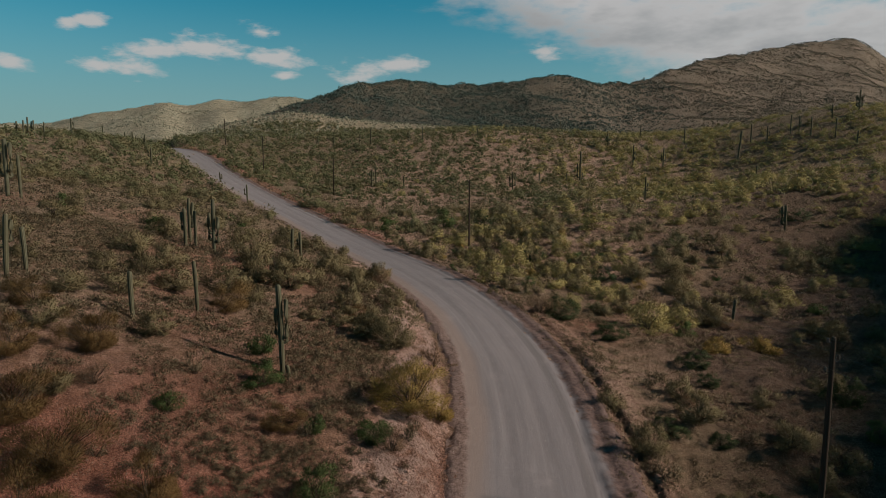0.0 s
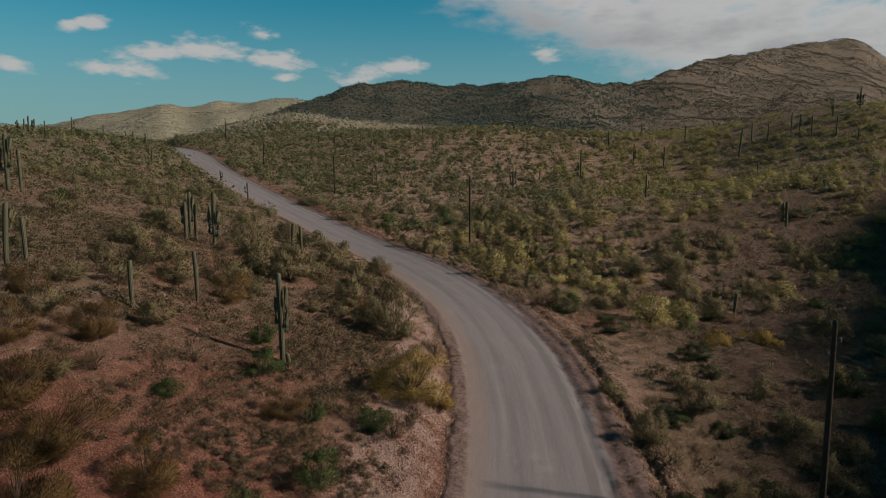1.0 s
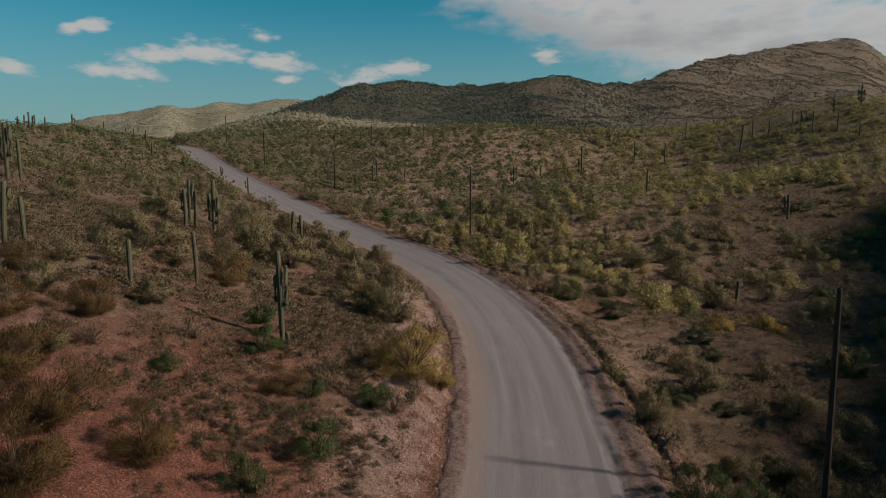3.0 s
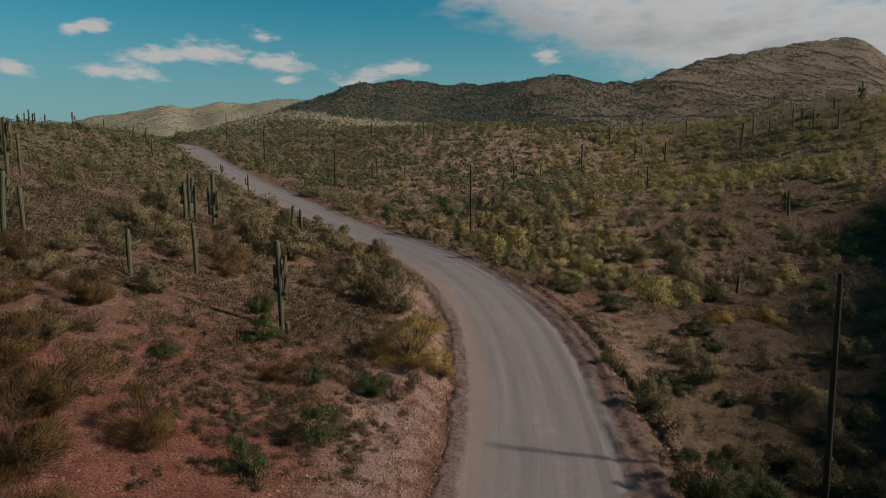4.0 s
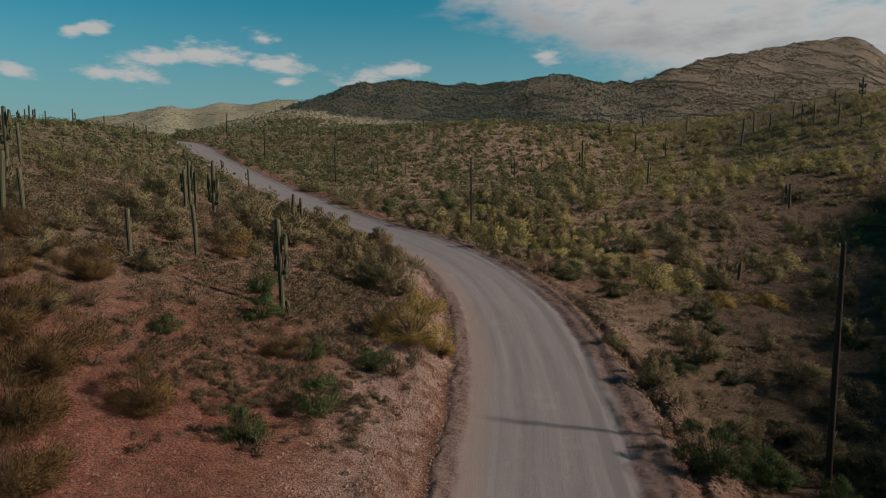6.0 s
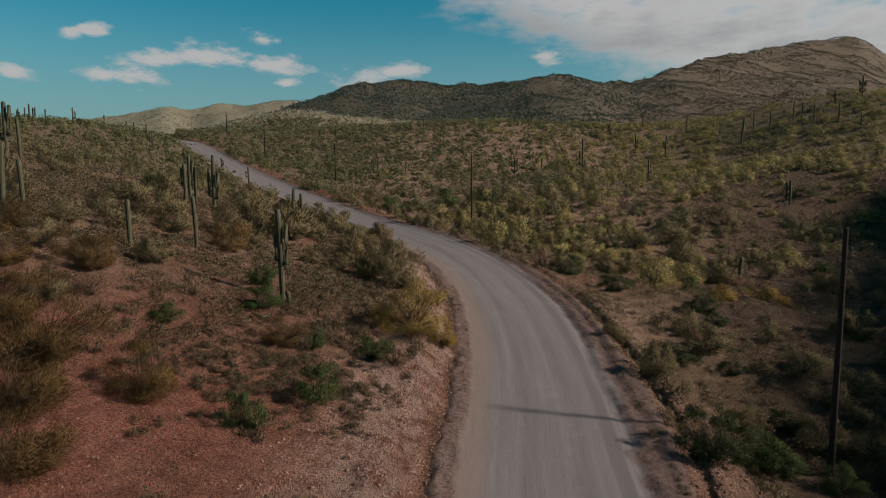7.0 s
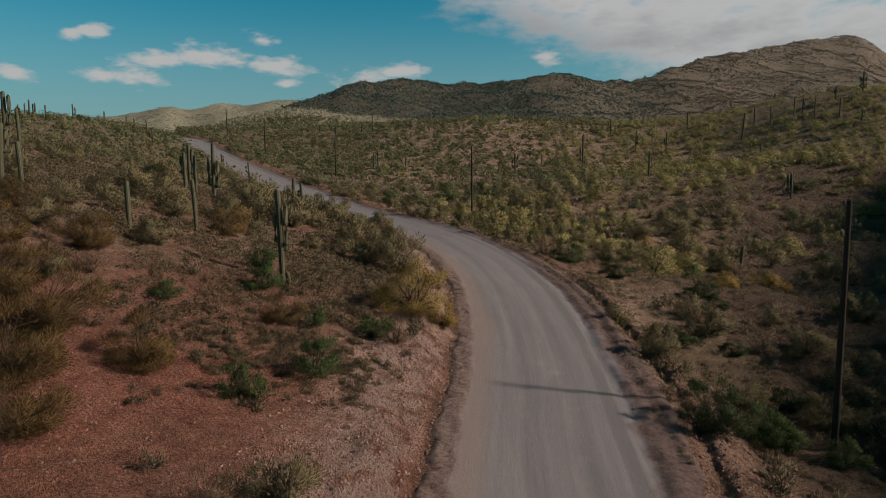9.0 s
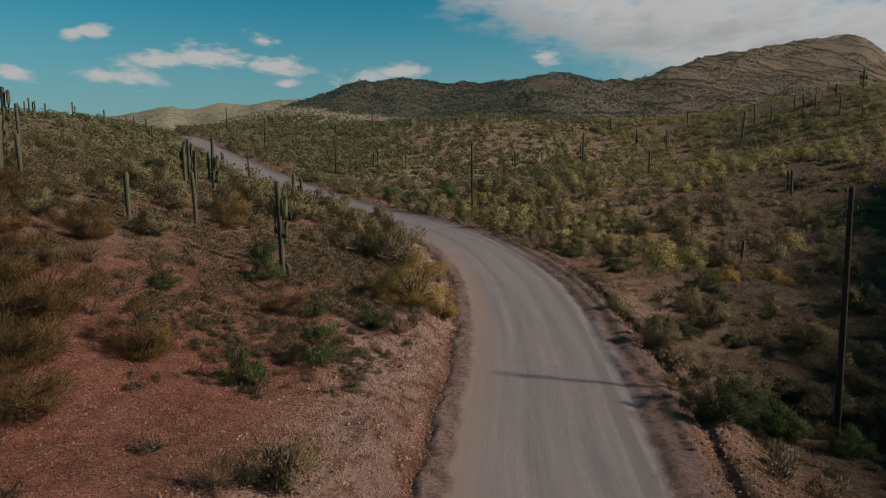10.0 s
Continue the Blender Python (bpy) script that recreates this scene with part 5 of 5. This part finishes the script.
rubble("ground_stones", sized(scatter(9000, 12.5, 60, lambda x, y, off: np.clip(0.4 + 0.8 * rough(x, y, 5, 3, 91), 0, 1), 1.2), 0.04, 0.20), "scattered stones on red soil")



def pebbles(count):
    """Small chips of stone, each a low uneven pyramid, thickest on the bank."""
    rows = scatter(count, 12, 44, lambda x, y, off: np.clip(0.35 + 0.5 * rough(x, y, 3, 3, 93) + 0.5 * smoothstep(9, 4, np.abs(off)), 0, 1) * smoothstep(44, 20, np.hypot(x, y)), 0.9)
    n = len(rows)
    size = (0.015 + 0.05 * dice.rand(n) ** 4)[:, None]
    turn = dice.uniform(0, 2 * math.pi, n)
    verts = []
    for k in range(4):
        a = turn + k * math.pi / 2 + dice.normal(0, 0.25, n)
        verts.append(rows + np.column_stack([np.cos(a), np.sin(a), np.full(n, 0.1)]) * size * dice.uniform(0.7, 1.3, (n, 1)))
    verts.append(rows + (dice.normal(0, 0.3, (n, 3)) * np.array([1, 1, 0]) + np.array([0, 0, 1])) * size * dice.uniform(0.7, 1.3, (n, 1)))
    verts = np.stack(verts, 1).reshape(-1, 3)
    verts[:, 2] += 0.025
    tris = (np.array([(0, 1, 4), (1, 2, 4), (2, 3, 4), (3, 0, 4)])[None] + 5 * np.arange(n)[:, None, None]).reshape(-1, 3)
    return tagged(new("pebbles", big_mesh("pebbles", verts, tris, STONE)), "small chips of pinkish stone strewn on red soil", "stones", kind="stuff")


pebbles(110000)


def boulder(x, y, size):
    ob = tagged(new("boulder"), "pale angular boulder half sunk in the soil", "rock", "boulders")
    v, f = STONES[dice.randint(8)]
    bm = bmesh.new()
    vs = [bm.verts.new(p) for p in v]
    for t in f:
        bm.faces.new([vs[i] for i in t])
    bmesh.ops.bevel(bm, geom=bm.edges[:], offset=0.05, segments=1, affect="EDGES")
    me = bpy.data.meshes.new("boulder")
    bm.to_mesh(me)
    bm.free()
    me.materials.append(STONE)
    ob.data = None
    part("stone", me, ob)
    ob.matrix_world = pose(x, y, land([x], [y])[0] + 0.02 * size, dice.uniform(-15, 15), dice.uniform(-15, 15), dice.uniform(0, 360)) @ Matrix.Diagonal((size, size * 0.8, size * 0.8, 1))


for x, y, size in [(11.4, 26.6, 0.7), (10.6, 28.3, 0.55), (11.0, 30.2, 0.5), (14.0, 21.9, 0.6), (12.6, 20.6, 0.5), (17.4, 28.9, 0.7), (9.9, 33.5, 0.5), (-3.4, 20.3, 0.5), (-2.6, 23.7, 0.45), (-1.8, 27.0, 0.5), (-4.2, 18.2, 0.4), (10.4, 24.1, 0.5)]:
    boulder(x, y, size)


# ---- dead wood ----
def stick(points, radius, words, material=DEAD_WOOD):
    v, f = tube(points, [radius] + [radius * 0.8] * (len(points) - 2) + [radius * 0.5], 6)
    f = f + [tuple(range(5, -1, -1)), tuple(range(len(v) - 6, len(v)))]
    base = tagged(new("dead_branch", mesh_of("dead_branch", v, f, material, True)), words, "branch")
    return base


def lying(rows, lift):
    return [(x, y, land([x], [y])[0] + lift) for x, y in rows]


stick([(-0.45, 21.3, 0.42), (-0.2, 21.1, 0.40), (0.1, 20.8, 0.36)], 0.035, "bleached white stick lying at the road's edge")
stick(lying([(-11.1, 14.3), (-10.5, 14.6), (-9.8, 15.1), (-9.3, 15.7)], 0.03), 0.012, "long bent dead branch lying on red soil", DRY_BRANCH)

# ---- power line ----
def ring(radius, z, sides=14):
    return [(radius * math.cos(2 * math.pi * s / sides), radius * math.sin(2 * math.pi * s / sides), z) for s in range(sides)]


def lathe(profile, sides=14):
    v, f = [], []
    for r, z in profile:
        v += ring(r, z, sides)
    for i in range(len(profile) - 1):
        for s in range(sides):
            t = (s + 1) % sides
            f.append((i * sides + s, i * sides + t, (i + 1) * sides + t, (i + 1) * sides + s))
    f.append(tuple(range(sides - 1, -1, -1)))
    f.append(tuple(range((len(profile) - 1) * sides, len(profile) * sides)))
    return v, f


LINE_WAY = Vector((12, -72, 0)).normalized()
LINE_SIDE = Vector((LINE_WAY.y, -LINE_WAY.x, 0))
CLAMPS = [(0.26, 0.25), (-0.28, 1.0), (0.28, 1.5)]  # sideways, metres under the top


def pole(x, y, height, thick=0.145):
    z = land([x], [y])[0]
    base = tagged(new("power_pole"), "dark weathered wooden power pole with small side insulators", "pole", "power poles along the road")
    base.location = (x, y, z - 0.2)
    part("shaft", mesh_of("pole_shaft", *lathe([(thick, 0), (thick * 0.97, 0.6), (thick * 0.8, height * 0.6), (thick * 0.64, height + 0.1), (thick * 0.55, height + 0.2)]), WOOD_POLE, True), base)
    ends = []
    for side, under in CLAMPS:
        at = LINE_SIDE * side
        h = height + 0.2 - under
        bm_v, bm_f = tube([(0, 0, h), (at.x * 0.6, at.y * 0.6, h + 0.02), (at.x, at.y, h + 0.03)], [0.035, 0.03, 0.03], 6)
        bracket = part("bracket", mesh_of("pole_bracket", bm_v, bm_f, STEEL, True), base)
        v, f = lathe([(0.03, 0), (0.07, 0.03), (0.05, 0.06), (0.075, 0.09), (0.05, 0.12), (0.07, 0.15), (0.035, 0.2)], 10)
        cup = part("insulator", mesh_of("pole_insulator", v, f, CERAMIC, True), base, "glazed ceramic insulator")
        cup.location = (at.x, at.y, h + 0.03)
        ends.append(Vector((x + at.x, y + at.y, z - 0.2 + h + 0.22)))
    return ends


def wire(a, b, sag):
    pts = []
    for i in range(25):
        t = i / 24
        p = a.lerp(b, t)
        pts.append((p.x, p.y, p.z - sag * 4 * t * (1 - t)))
    v, f = tube(pts, [0.007] * 25, 5)
    return tagged(new("power_line", mesh_of("power_line", v, f, STEEL, True)), "thin sagging power line strung between wooden poles", "cable", "power lines")


POLES = [(28.5, -46.0, 11.0), (16.3, 25.35, 10.6), (4.0, 95.0, 11.4), (-24.6, 141.1, 8.3), (-45.5, 159.4, 9.4), (-70.5, 204.7, 8.2)]
strung = [pole(*p) for p in POLES]
for a, b in zip(strung, strung[1:]):
    for p, q in zip(a, b):
        wire(p, q, 0.012 * (p - q).length)
